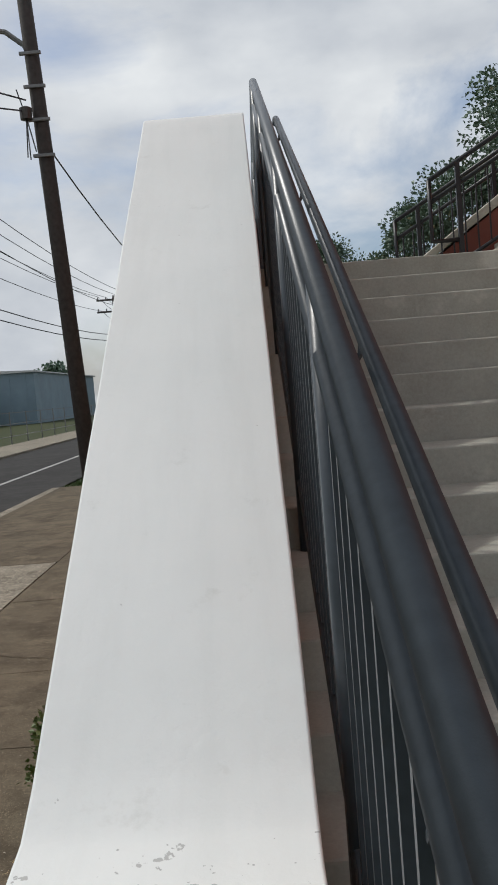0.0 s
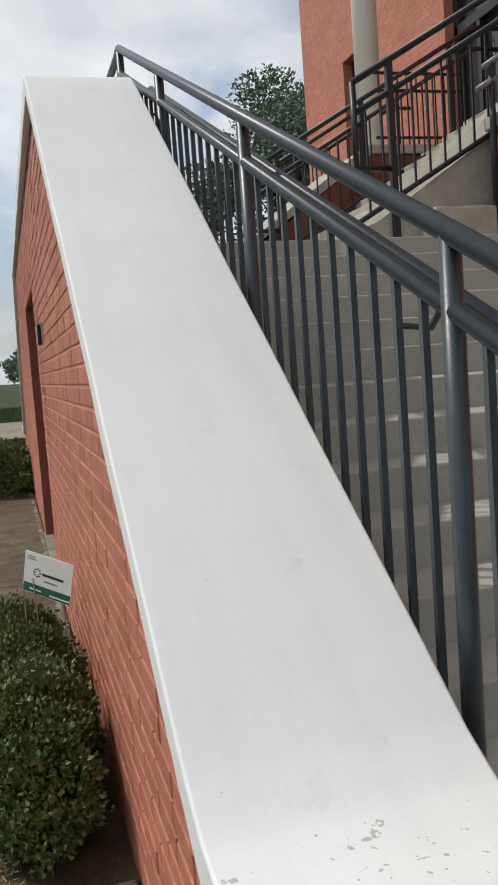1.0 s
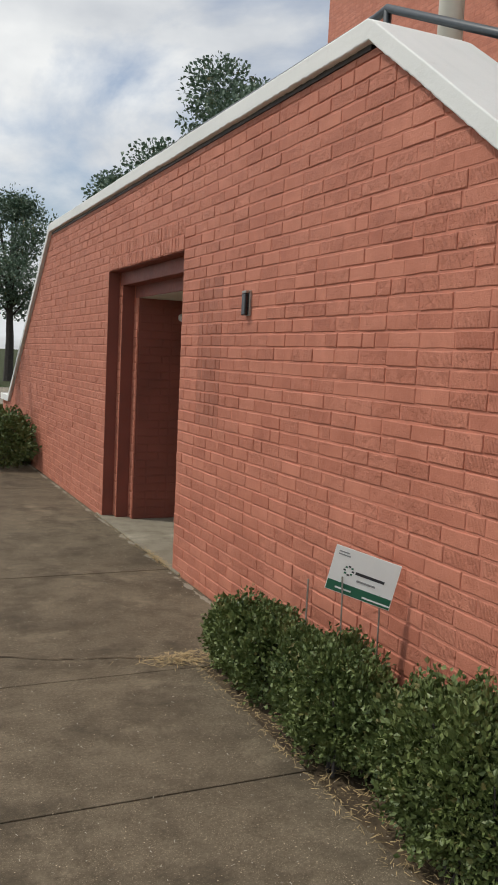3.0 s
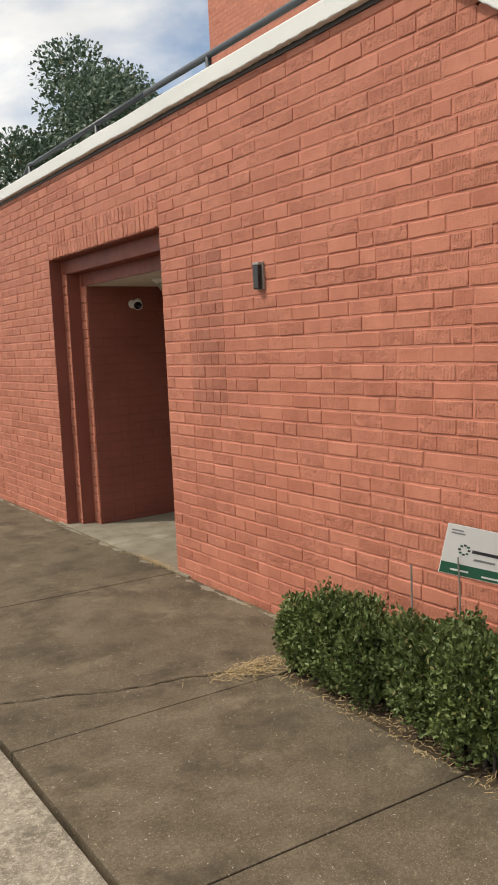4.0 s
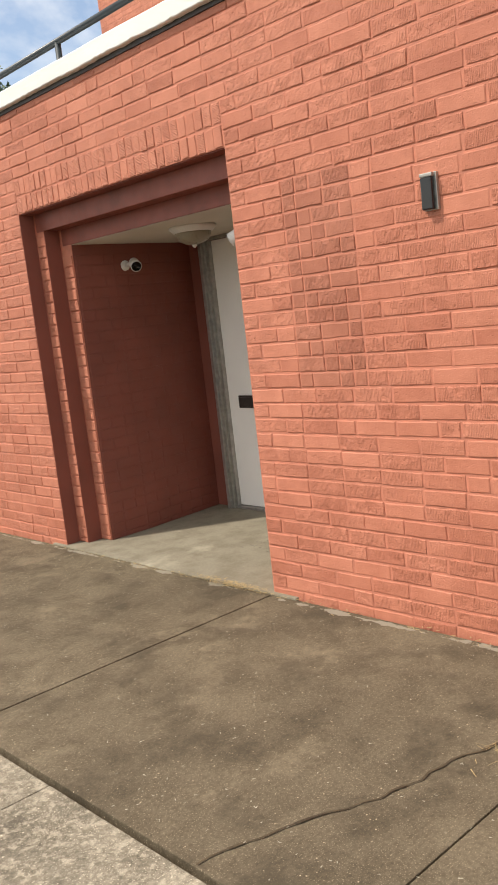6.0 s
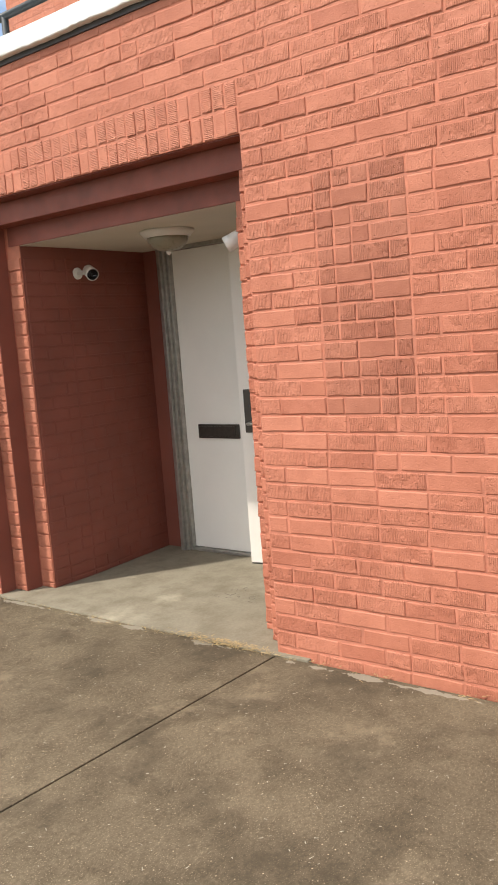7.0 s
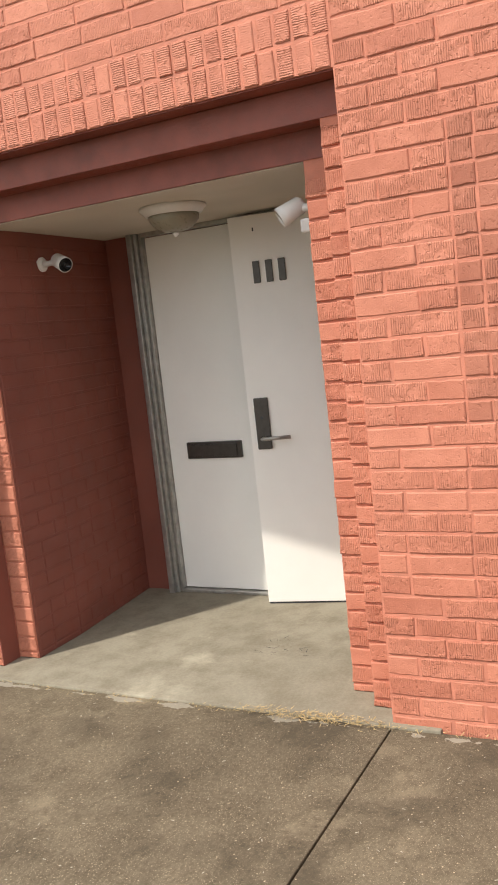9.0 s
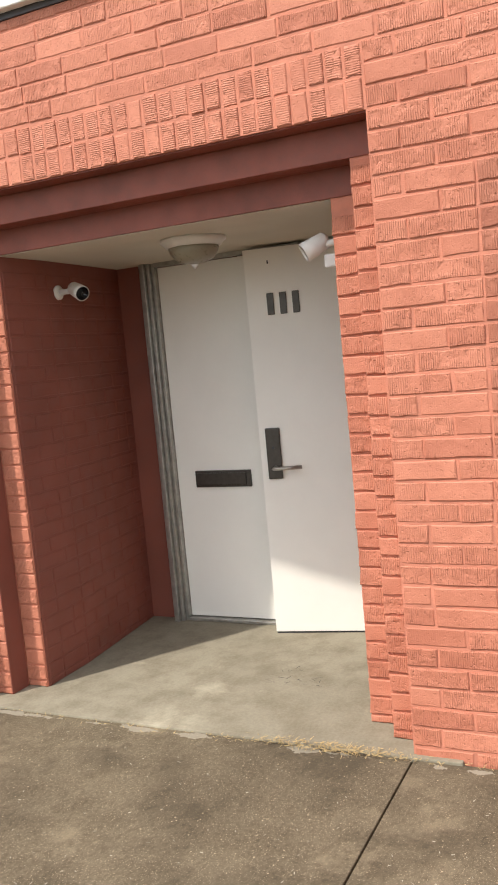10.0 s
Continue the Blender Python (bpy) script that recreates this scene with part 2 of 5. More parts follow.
BLACKRAIL = plain("black_rail_paint", (0.012, 0.012, 0.014), 0.42, vary=0.2, scale=30)
DOORPAINT = plain("off_white_door_paint", (0.85, 0.835, 0.785), 0.42, vary=0.03, scale=2.5, bump=0.05)
CEILPAINT = plain("cream_soffit_paint", (0.60, 0.56, 0.47), 0.7, vary=0.06, scale=3, bump=0.15)
BRONZE = plain("dark_bronze", (0.075, 0.068, 0.06), 0.38, 0.6, vary=0.15, scale=40)
STEEL = plain("worn_aluminium", (0.42, 0.41, 0.38), 0.4, 0.75, vary=0.2, scale=25)
PLASTIC = plain("white_plastic", (0.72, 0.71, 0.68), 0.35, vary=0.04, scale=20)
LENSBLACK = plain("black_lens", (0.01, 0.01, 0.012), 0.12, vary=0.1, scale=20)
FROST = plain("frosted_lamp_glass", (0.27, 0.245, 0.18), 0.3, vary=0.1, scale=14)
SOIL = concrete("bed_soil", (0.045, 0.033, 0.022), (0.10, 0.075, 0.05), (0.16, 0.12, 0.07), grain=3, speck=False)
GRASS = leaf_material("grass_blades", (0.035, 0.07, 0.012), (0.075, 0.13, 0.028))
LEAF = leaf_material("shrub_leaves", (0.048, 0.082, 0.022), (0.160, 0.200, 0.062))
TREELEAF = leaf_material("tree_leaves", (0.075, 0.125, 0.085), (0.18, 0.25, 0.17))
STRAW = plain("dry_straw", (0.42, 0.31, 0.15), 0.9, vary=0.3, scale=60)
PEBBLE = plain("pale_grit", (0.36, 0.33, 0.26), 0.9, vary=0.3, scale=60)
BARK = plain("weathered_timber", (0.060, 0.052, 0.046), 0.9, vary=0.25, scale=12, bump=0.6)
FACADE = painted_brick("facade_painted_brick", island=True, tone=1.12)
COLUMN = plain("cream_column_paint", (0.80, 0.77, 0.68), 0.45, vary=0.04, scale=4)
# Bronze of the frames; also colours the shade strip under the coping.
DARKFRAME_AND_SHADE = plain("dark_bronze_and_coping_shade", (0.030, 0.024, 0.022), 0.4, vary=0.15, scale=20)
GLASS = glass_material("dim_window_glass", (0.05, 0.055, 0.06))
SIGNWHITE = plain("sign_white", (0.86, 0.86, 0.82), 0.45, vary=0.03, scale=12)
SIGNGREEN = plain("sign_green", (0.02, 0.13, 0.07), 0.5, vary=0.05, scale=12)
INK = plain("dark_ink", (0.035, 0.035, 0.04), 0.5, vary=0.1, scale=30)
GREYINK = plain("grey_ink", (0.25, 0.25, 0.25), 0.5, vary=0.1, scale=30)
ROADPAINT = plain("worn_road_paint", (0.42, 0.41, 0.38), 0.8, vary=0.3, scale=5)
SHEETBLUE = plain("blue_grey_sheet_cladding", (0.20, 0.27, 0.31), 0.55, vary=0.12, scale=0.6)
SHEETROOF = plain("pale_sheet_roof", (0.50, 0.50, 0.48), 0.5, vary=0.1, scale=0.4)
SHEETGREY = plain("pale_grey_cladding", (0.42, 0.40, 0.37), 0.6, vary=0.1, scale=0.5)
FENCEMETAL = plain("galvanised_fence", (0.22, 0.22, 0.21), 0.5, 0.5, vary=0.1, scale=10)


# ---- mesh helpers ----
def mesh_object(name, bm, mat, smooth=False):
    me = bpy.data.meshes.new(name)
    bm.to_mesh(me)
    bm.free()
    me.materials.append(mat)
    if smooth:
        for p in me.polygons:
            p.use_smooth = True
    return new(name, me)


def part(name, bm, mat, parent, label="", smooth=False):
    ob = mesh_object(name, bm, mat, smooth)
    ob.parent = parent
    if label:
        ob["label"] = label
    return ob


def thing(name, label, category, group="", at=(0, 0, 0)):
    e = new(name)
    e.location = at
    e.empty_display_size = 0.1
    return tagged(e, label, category, group)


def add_box(bm, x0, x1, y0, y1, z0, z1, bevel=0.0, seg=2):
    r = bmesh.ops.create_cube(bm, size=1.0)
    vs = r["verts"]
    bmesh.ops.transform(bm, matrix=Matrix.Translation(((x0 + x1) / 2, (y0 + y1) / 2, (z0 + z1) / 2)) @ Matrix.Diagonal((x1 - x0, y1 - y0, z1 - z0, 1)), verts=vs)
    if bevel:
        es = {e for v in vs for e in v.link_edges}
        bmesh.ops.bevel(bm, geom=list(es), offset=bevel, segments=seg, affect="EDGES", profile=0.6)
    return vs


def box(x0, x1, y0, y1, z0, z1, bevel=0.0, seg=2):
    bm = bmesh.new()
    add_box(bm, x0, x1, y0, y1, z0, z1, bevel, seg)
    return bm


def add_tube(bm, points, radius, sides=12, caps=True):
    """A round bar along points; radius: one number or one for each point."""
    pts = [Vector(p) for p in points]
    rs = radius if isinstance(radius, (list, tuple)) else [radius] * len(pts)
    rings = []
    for i, p in enumerate(pts):
        a = (pts[i] - pts[i - 1]).normalized() if i else (pts[1] - pts[0]).normalized()
        c = (pts[i + 1] - pts[i]).normalized() if i < len(pts) - 1 else a
        d = (a + c).normalized()
        side = d.cross(Vector((0, 0, 1)))
        if side.length < 0.05:
            side = d.cross(Vector((1, 0, 0)))
        side.normalize()
        up = side.cross(d).normalized()
        k = 1.0 / max(0.5, a.dot(d))
        rings.append([bm.verts.new(p + rs[i] * (math.cos(2 * math.pi * j / sides) * side * (k if i not in (0, len(pts) - 1) else 1) + math.sin(2 * math.pi * j / sides) * up)) for j in range(sides)])
    for r0, r1 in zip(rings, rings[1:]):
        for j in range(sides):
            bm.faces.new((r0[j], r0[(j + 1) % sides], r1[(j + 1) % sides], r1[j]))
    if caps:
        bm.faces.new(rings[0][::-1])
        bm.faces.new(rings[-1])


def tube(points, radius, sides=12):
    bm = bmesh.new()
    add_tube(bm, points, radius, sides)
    bmesh.ops.recalc_face_normals(bm, faces=bm.faces[:])
    return bm


def prism(outline, axis, a, b, bevel=0.0, seg=2):
    """A flat outline pushed from a to b along an axis ('x' or 'y'); the outline is in the two other coordinates."""
    bm = bmesh.new()
    at = (lambda u, v, s: (s, u, v)) if axis == "x" else (lambda u, v, s: (u, s, v))
    v0 = [bm.verts.new(at(u, v, a)) for u, v in outline]
    v1 = [bm.verts.new(at(u, v, b)) for u, v in outline]
    bm.faces.new(v0)
    bm.faces.new(v1[::-1])
    for i in range(len(outline)):
        j = (i + 1) % len(outline)
        bm.faces.new((v0[i], v1[i], v1[j], v0[j]))
    bmesh.ops.recalc_face_normals(bm, faces=bm.faces[:])
    if bevel:
        bmesh.ops.bevel(bm, geom=bm.edges[:], offset=bevel, segments=seg, affect="EDGES", profile=0.6)
    return bm


def lathe(profile, sides=24, at=(0, 0, 0), turn=None):
    """A turned shape: profile of (radius, height)."""
    bm = bmesh.new()
    rings = [[bm.verts.new((max(r, 1e-4) * math.cos(2 * math.pi * j / sides), max(r, 1e-4) * math.sin(2 * math.pi * j / sides), h)) for j in range(sides)] for r, h in profile]
    for r0, r1 in zip(rings, rings[1:]):
        for j in range(sides):
            bm.faces.new((r0[j], r0[(j + 1) % sides], r1[(j + 1) % sides], r1[j]))
    bm.faces.new(rings[0][::-1])
    bm.faces.new(rings[-1])
    bmesh.ops.recalc_face_normals(bm, faces=bm.faces[:])
    bmesh.ops.transform(bm, matrix=Matrix.Translation(at) @ (turn or Matrix()), verts=bm.verts[:])
    return bm


def from_lists(name, verts, faces, mat, parent=None):
    me = bpy.data.meshes.new(name)
    me.from_pydata(verts, [], faces)
    me.materials.append(mat)
    me.update()
    ob = new(name, me)
    ob.parent = parent
    return ob


# ---- plan, in metres ----
WALL_X = -0.17                      # face of the brick wall
OPEN_S, OPEN_N, OPEN_TOP = 7.18, 9.24, 2.28
# reveals: depth, set-back of the south and north side, drop of the lintel
STEPS_IN = [(-0.055, 0.105, 0.105, 0.118), (0.06, 0.228, 0.22, 0.225)]
PEAK_S, PEAK_N, PEAK_Z, KINK_Z = 4.76, 12.00, 3.04, 0.815
KINK_S, KINK_N, END_S, END_N = 1.62, 15.06, 1.0, 15.8
COPE = 0.098                        # thickness of the coping
GAP = 0.024                         # gap between the level coping and the top course, filled by a shade strip
COURSE, LENGTH, JOINT, BASE_Z = 0.0745, 0.2235, 0.0068, -0.03
LAND_Z, STAIR_TOP, RISE, GOING, STEPS = 2.35, 5.70, 0.1487, 0.31, 16
MID_Y = (PEAK_S + PEAK_N) / 2


def under_coping(y):
    """Height of the coping's underside above a place along the wall."""
    slope = (PEAK_Z - KINK_Z) / (PEAK_S - KINK_S)
    if y < KINK_S or y > KINK_N:
        top = KINK_Z
    elif y < PEAK_S:
        top = KINK_Z + slope * (y - KINK_S)
    elif y > PEAK_N:
        top = KINK_Z + (PEAK_Z - KINK_Z) / (KINK_N - PEAK_N) * (KINK_N - y)
    else:
        top = PEAK_Z
    return top - COPE


def wall_reach(z):
    """South and north ends of the brickwork at a height."""
    if z <= KINK_Z - COPE:
        return END_S, END_N
    f = min(1.0, (z - KINK_Z + COPE) / (PEAK_Z - KINK_Z))
    return KINK_S + f * (PEAK_S - KINK_S), KINK_N - f * (KINK_N - PEAK_N)


# ---- ground ----
def flat_sheet(name, x0, x1, y0, y1, z, mat, label, category, cells=1):
    bm = bmesh.new()
    bmesh.ops.create_grid(bm, x_segments=cells, y_segments=cells, size=0.5)
    bmesh.ops.transform(bm, matrix=Matrix.Translation(((x0 + x1) / 2, (y0 + y1) / 2, z)) @ Matrix.Diagonal((x1 - x0, y1 - y0, 1, 1)), verts=bm.verts[:])
    return tagged(mesh_object(name, bm, mat), label, category, kind="structure")


EARTH = concrete("earth_and_turf", (0.030, 0.046, 0.014), (0.060, 0.072, 0.028), (0.075, 0.066, 0.036), grain=2, speck=False)
flat_sheet("ground", -1500, 1500, -1500, 1500, -0.12, EARTH, "wide ground of turf and bare earth", "ground")
flat_sheet("road", -8.7, -3.9, -120, 400, -0.085, ASPHALT, "grey asphalt street with a worn white line", "road")
bm = box(-5.75, -5.63, -120, 400, -0.0846, -0.080)
tagged(mesh_object("road_line", bm, ROADPAINT), "worn white line painted along the street", "road marking", kind="structure")
bm = box(-3.9, -3.72, -60, 17.0, -0.14, -0.005, 0.02)
tagged(mesh_object("kerb", bm, APRON), "weathered concrete kerb beside the street", "kerb", kind="structure")


def slab_field(name, label, mat, rects, top, z0=-0.14):
    """Paving cast in bays: every bay a piece with its own worn edges."""
    field = thing(name, label, "pavement")
    field["kind"] = "structure"
    for x0, x1, y0, y1 in rects:
        bm = box(x0 + 0.005, x1 - 0.005, y0 + 0.003, y1 - 0.003, z0, top + random.uniform(-0.002, 0.002), 0.004, 2)
        part("slab", bm, mat, field)
    return field


joints = [-2.6, -0.8, 0.95, 2.95, 4.12, 5.27, 7.18, 9.1, 11.0, 12.9, 14.8, 16.7]
rects = []
for a, b in zip(joints, joints[1:]):
    inner = -0.175 if a >= 5.2 and b <= 13 else (-0.66 if a >= 2.9 and b < 5.4 else -0.175)
    rects.append((-1.9, inner, a, b))
slab_field("pavement", "stained brown concrete walk cast in bays", WALK, rects, 0.0)
rects = [(-3.72, -1.914, a, b) for a, b in zip([-3.1, -0.7, 1.7, 4.1, 6.5], [-0.7, 1.7, 4.1, 6.5, 8.9])]
far_rects = [(-3.72, -1.9, a, b) for a, b in zip([8.9, 11.3, 13.7], [11.3, 13.7, 17.0])]
slab_field("apron", "pale pebbled concrete apron along the walk", APRON, rects, -0.004)
slab_field("pavement", "brown concrete paving beside the street kerb", WALK, far_rects, -0.004)
slab_field("driveway", "pale concrete driveway crossing the verge", APRON, [(-3.72, 3.2, 26.0, 31.0), (-3.72, 3.2, 31.0, 37.0)], -0.03)
bm = box(-0.66, -0.16, 2.95, 5.28, -0.13, -0.012, 0.01)
tagged(mesh_object("planting_bed", bm, SOIL), "narrow bed of dark soil along the brick wall", "soil bed", kind="structure")
# crack across the walk
bm = bmesh.new()
pts = []
for i in range(22):
    f = i / 21
    pts.append((-1.89 + 1.05 * f, 5.76 - 0.34 * f + 0.02 * math.sin(9 * f) + random.uniform(-0.012, 0.012), 0.0))
for (xa, ya, _), (xb, yb, _) in zip(pts, pts[1:]):
    w = random.uniform(0.002, 0.006)
    bm.faces.new([bm.verts.new((xa, ya - w, 0.0042)), bm.verts.new((xb, yb - w, 0.0042)), bm.verts.new((xb, yb + w, 0.0042)), bm.verts.new((xa, ya + w, 0.0042))])
tagged(mesh_object("crack", bm, SOIL), "jagged dark crack running across the concrete walk", "crack", kind="structure")

# ---- front wall ----
wall = thing("wall_west", "painted salmon-red brick wall of a stair landing", "wall")
wall["kind"] = "structure"


def wall_outline(y0, y1, z0):
    ys = [y0] + [y for y in (KINK_S, PEAK_S, PEAK_N, KINK_N) if y0 < y < y1] + [y1]
    return [(y0, z0)] + [(y1, z0)] + [(y, under_coping(y)) for y in reversed(ys)]


core = bmesh.new()
layers = [(WALL_X + 0.0042, STEPS_IN[0][0], 0.0, 0.0, 0.0), (STEPS_IN[0][0], STEPS_IN[1][0], *STEPS_IN[0][1:]), (STEPS_IN[1][0], 0.30, *STEPS_IN[1][1:])]
for x0, x1, side, side_n, drop in layers:
    for y0, y1, z0 in ((END_S, OPEN_S + side, -0.13), (OPEN_N - side_n, END_N, -0.13), (OPEN_S + side, OPEN_N - side_n, OPEN_TOP - drop)):
        roof_z = PEAK_Z - COPE - (GAP if x0 < -0.1 else 0.0)
        piece = prism([(y, min(z, roof_z)) for y, z in wall_outline(y0, y1, z0)], "x", x0, x1)
        me = bpy.data.meshes.new("tmp")
        piece.to_mesh(me)
        piece.free()
        core.from_mesh(me)
        bpy.data.meshes.remove(me)
part("masonry", core, MORTAR, wall)
# Thin panels added on the north reveals; their dark red stands for shade.
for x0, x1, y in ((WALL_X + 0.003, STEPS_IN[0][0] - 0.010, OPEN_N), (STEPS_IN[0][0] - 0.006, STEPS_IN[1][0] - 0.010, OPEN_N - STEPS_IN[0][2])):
    part("reveal", box(x0, x1, y - 0.003, y + 0.002, 0.012, OPEN_TOP - 0.008), INNER, wall, "reveal panel with its shade coloured in as dark red")

for y0, y1 in ((END_S + 0.02, OPEN_S - 0.3), (OPEN_N + 0.3, END_N - 0.02)):
    part("stair_face", prism([(y, z - 0.006) for y, z in wall_outline(y0, y1, -0.12)], "x", 0.302, 0.309), STEP, wall, "grey concrete face beside the steps")

# Added strip: the coping's underside shadow put in as dark colour.
part("coping_shade", box(WALL_X - 0.004, WALL_X + 0.08, PEAK_S + 0.03, PEAK_N - 0.03, PEAK_Z - COPE - GAP + 0.001, PEAK_Z - COPE + 0.004), DARKFRAME_AND_SHADE, wall, "dark strip coloured as the shadow line under the coping")

# lintels: painted steel angles over the three reveals
for i, (x, side, side_n, drop) in enumerate([(-0.155, 0.0, 0.0, 0.0)] + STEPS_IN):
    y0, y1, z = OPEN_S + side, OPEN_N - side_n, OPEN_TOP - drop
    back = STEPS_IN[i][0] if i < 2 else 0.30
    bm = box(x, back + 0.0, y0 + 0.002, y1 - 0.002, z - 0.006, z - 0.0005)
    part("lintel_plate", bm, LINTEL, wall)
    if i:
        bm = box(x - 0.006, x - 0.001, y0 - 0.09, y1 + 0.09, z - 0.006, z + 0.110, 0.002)
        part("lintel_face", bm, LINTEL, wall, "dark red painted steel lintel")

# coping
top_line = [(END_S, KINK_Z)]
for i in range(7):
    f = i / 6
    y = KINK_S - 0.10 + 0.20 * f
    base = KINK_Z + max(0, (PEAK_Z - KINK_Z) / (PEAK_S - KINK_S) * (y - KINK_S))
    top_line.append((y, base + 0.018 * (1 - abs(2 * f - 1))))
top_line += [(PEAK_S - 0.04, PEAK_Z - 0.03), (PEAK_S + 0.02, PEAK_Z), (PEAK_N, PEAK_Z), (KINK_N, KINK_Z), (END_N, KINK_Z)]
low_line = [(END_S, KINK_Z - COPE), (KINK_S, KINK_Z - COPE), (PEAK_S, PEAK_Z - COPE), (PEAK_N, PEAK_Z - COPE), (KINK_N, KINK_Z - COPE), (END_N, KINK_Z - COPE)]
bm = prism(low_line + top_line[::-1], "x", -0.210, 0.316)
for _ in range(9):
    long_edges = [e for e in bm.edges if e.calc_length() > 0.045 and abs(e.verts[0].co.x - e.verts[1].co.x) < 0.01]
    bmesh.ops.subdivide_edges(bm, edges=long_edges, cuts=1)
sharp = [e for e in bm.edges if len(e.link_faces) == 2 and e.calc_face_angle() > 1.2]
bmesh.ops.bevel(bm, geom=sharp, offset=0.008, segments=2, affect="EDGES", profile=0.6)
for v in bm.verts:
    v.co += Vector((noise.noise(v.co * 2.3), 0, noise.noise(v.co * 2.3 + Vector((9, 0, 0))))) * 0.003
    if v.co.x < -0.18 and v.co.z < under_coping(v.co.y) + 0.03:      # crumbled lower edge
        v.co.z += max(0.0, noise.noise(v.co * 31.0)) * 0.008 + 0.004 * noise.noise(v.co * 60.0)
coping = tagged(mesh_object("coping", bm, WHITE, True), "thick white-painted concrete coping with chipped lower edge", "coping", kind="structure")
mod = coping.modifiers.new("flat", "WEIGHTED_NORMAL")

# ---- recess and its door ----
bm = box(-0.19, 1.6, 7.0, 9.4, -0.13, 0.012, 0.006)
tagged(mesh_object("recess_floor", bm, SLAB), "pale dusty concrete floor of the entrance recess", "floor", kind="structure")
bm = box(0.30, 1.45, 6.9, 9.3, 2.045, 2.13)
tagged(mesh_object("ceiling", bm, CEILPAINT), "cream-painted soffit of the entrance recess", "ceiling", kind="structure")
bm = box(0.0665, 0.299, 7.412, 9.018, 2.045, 2.0485)
tagged(mesh_object("soffit", bm, CEILPAINT), "cream soffit board behind the lintel", "ceiling", kind="structure")


def side_wall(name, label, corners, thick):
    """An upright wall on two ground corners, thickened to its left."""
    (xa, ya), (xb, yb) = corners
    d = Vector((xb - xa, yb - ya)).normalized()
    nrm = Vector((-d.y, d.x)) * thick
    bm = bmesh.new()
    low = [bm.verts.new((x, y, 0.0)) for x, y in ((xa, ya), (xb, yb), (xb + nrm.x, yb + nrm.y), (xa + nrm.x, ya + nrm.y))]
    high = [bm.verts.new((v.co.x, v.co.y, 2.10)) for v in low]
    bm.faces.new(low[::-1])
    bm.faces.new(high)
    for i in range(4):
        bm.faces.new((low[i], low[(i + 1) % 4], high[(i + 1) % 4], high[i]))
    bmesh.ops.recalc_face_normals(bm, faces=bm.faces[:])
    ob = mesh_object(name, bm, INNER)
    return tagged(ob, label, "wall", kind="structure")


# Recess walls use the shaded red in place of the salmon brick paint.
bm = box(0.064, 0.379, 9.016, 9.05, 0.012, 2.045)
tagged(mesh_object("wall_recess_reveal", bm, INNER), "inner reveal of the recess with its shade in the dark red", "wall", kind="structure")
side_wall("wall_recess_north", "painted brick side wall of the recess with its shade in the dark red", ((0.379, 9.016), (1.22, 9.098)), 0.15)
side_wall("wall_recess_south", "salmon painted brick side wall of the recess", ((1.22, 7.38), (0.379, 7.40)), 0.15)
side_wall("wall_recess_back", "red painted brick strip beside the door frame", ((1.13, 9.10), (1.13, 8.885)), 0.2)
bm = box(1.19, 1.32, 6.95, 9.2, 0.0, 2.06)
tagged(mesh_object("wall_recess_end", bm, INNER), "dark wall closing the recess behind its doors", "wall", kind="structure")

frame_unit = thing("door_surround", "worn aluminium door frame with a white fixed panel", "door frame", at=(1.12, 8.5, 0.012))
frame_unit["kind"] = "structure"


def under(ob, parent):
    ob.parent = parent
    ob.matrix_parent_inverse = Matrix.Translation(parent.location).inverted()
    return ob


def part_at(name, bm, mat, parent, label="", smooth=False):
    """A part whose mesh is given in world metres, under a thing that stands elsewhere."""
    ob = mesh_object(name, bm, mat, smooth)
    under(ob, parent)
    if label:
        ob["label"] = label
    return ob


part_at("jamb", box(1.055, 1.13, 8.868, 8.90, 0.012, 2.045, 0.004), STEEL, frame_unit, "scuffed grey aluminium door jamb")
part_at("stop", box(1.075, 1.13, 8.845, 8.866, 0.012, 2.045, 0.004), STEEL, frame_unit)
part_at("stop", box(1.095, 1.13, 8.825, 8.843, 0.012, 2.045, 0.003), STEEL, frame_unit)
part_at("head", box(1.085, 1.13, 7.36, 8.823, 2.022, 2.045, 0.003), STEEL, frame_unit)
part_at("threshold", box(1.09, 1.15, 7.36, 8.823, 0.012, 0.03, 0.004), STEEL, frame_unit)
panel = part_at("panel", box(1.125, 1.165, 7.9, 8.823, 0.034, 2.02, 0.004), DOORPAINT, frame_unit, "off-white painted fixed panel")

slot = thing("mail_slot", "dark bronze mail slot set in the white panel", "mail slot", at=(1.125, 8.53, 0.83))
part_at("rim", box(1.108, 1.126, 8.357, 8.70, 0.784, 0.877, 0.004), BRONZE, slot)
part_at("flap", box(1.098, 1.110, 8.382, 8.69, 0.797, 0.865, 0.004), BRONZE, slot)

# the door leaf stands slightly ajar, hinged on the hidden side
hinge = Vector((1.165, 7.26, 0.0))
free = Vector((0.97, 8.22, 0.0))
leaf_len = (free - hinge).length
leaf_rot = math.atan2(-(free.x - hinge.x), free.y - hinge.y)
door = thing("door", "off-white painted steel door standing slightly ajar", "door", at=tuple(hinge))
door.rotation_euler = (0, 0, leaf_rot)
part("leaf", box(0.0, 0.045, 0.0, leaf_len, 0.022, 2.025, 0.003), DOORPAINT, door)
part("sweep", box(0.004, 0.041, 0.004, leaf_len - 0.004, 0.013, 0.0215), INK, door, "black rubber sweep")
y_h = leaf_len - 0.075
plate = part("lock_plate", box(-0.016, -0.0005, y_h - 0.038, y_h + 0.038, 0.845, 1.112, 0.006), BRONZE, door, "dark bronze lock plate")
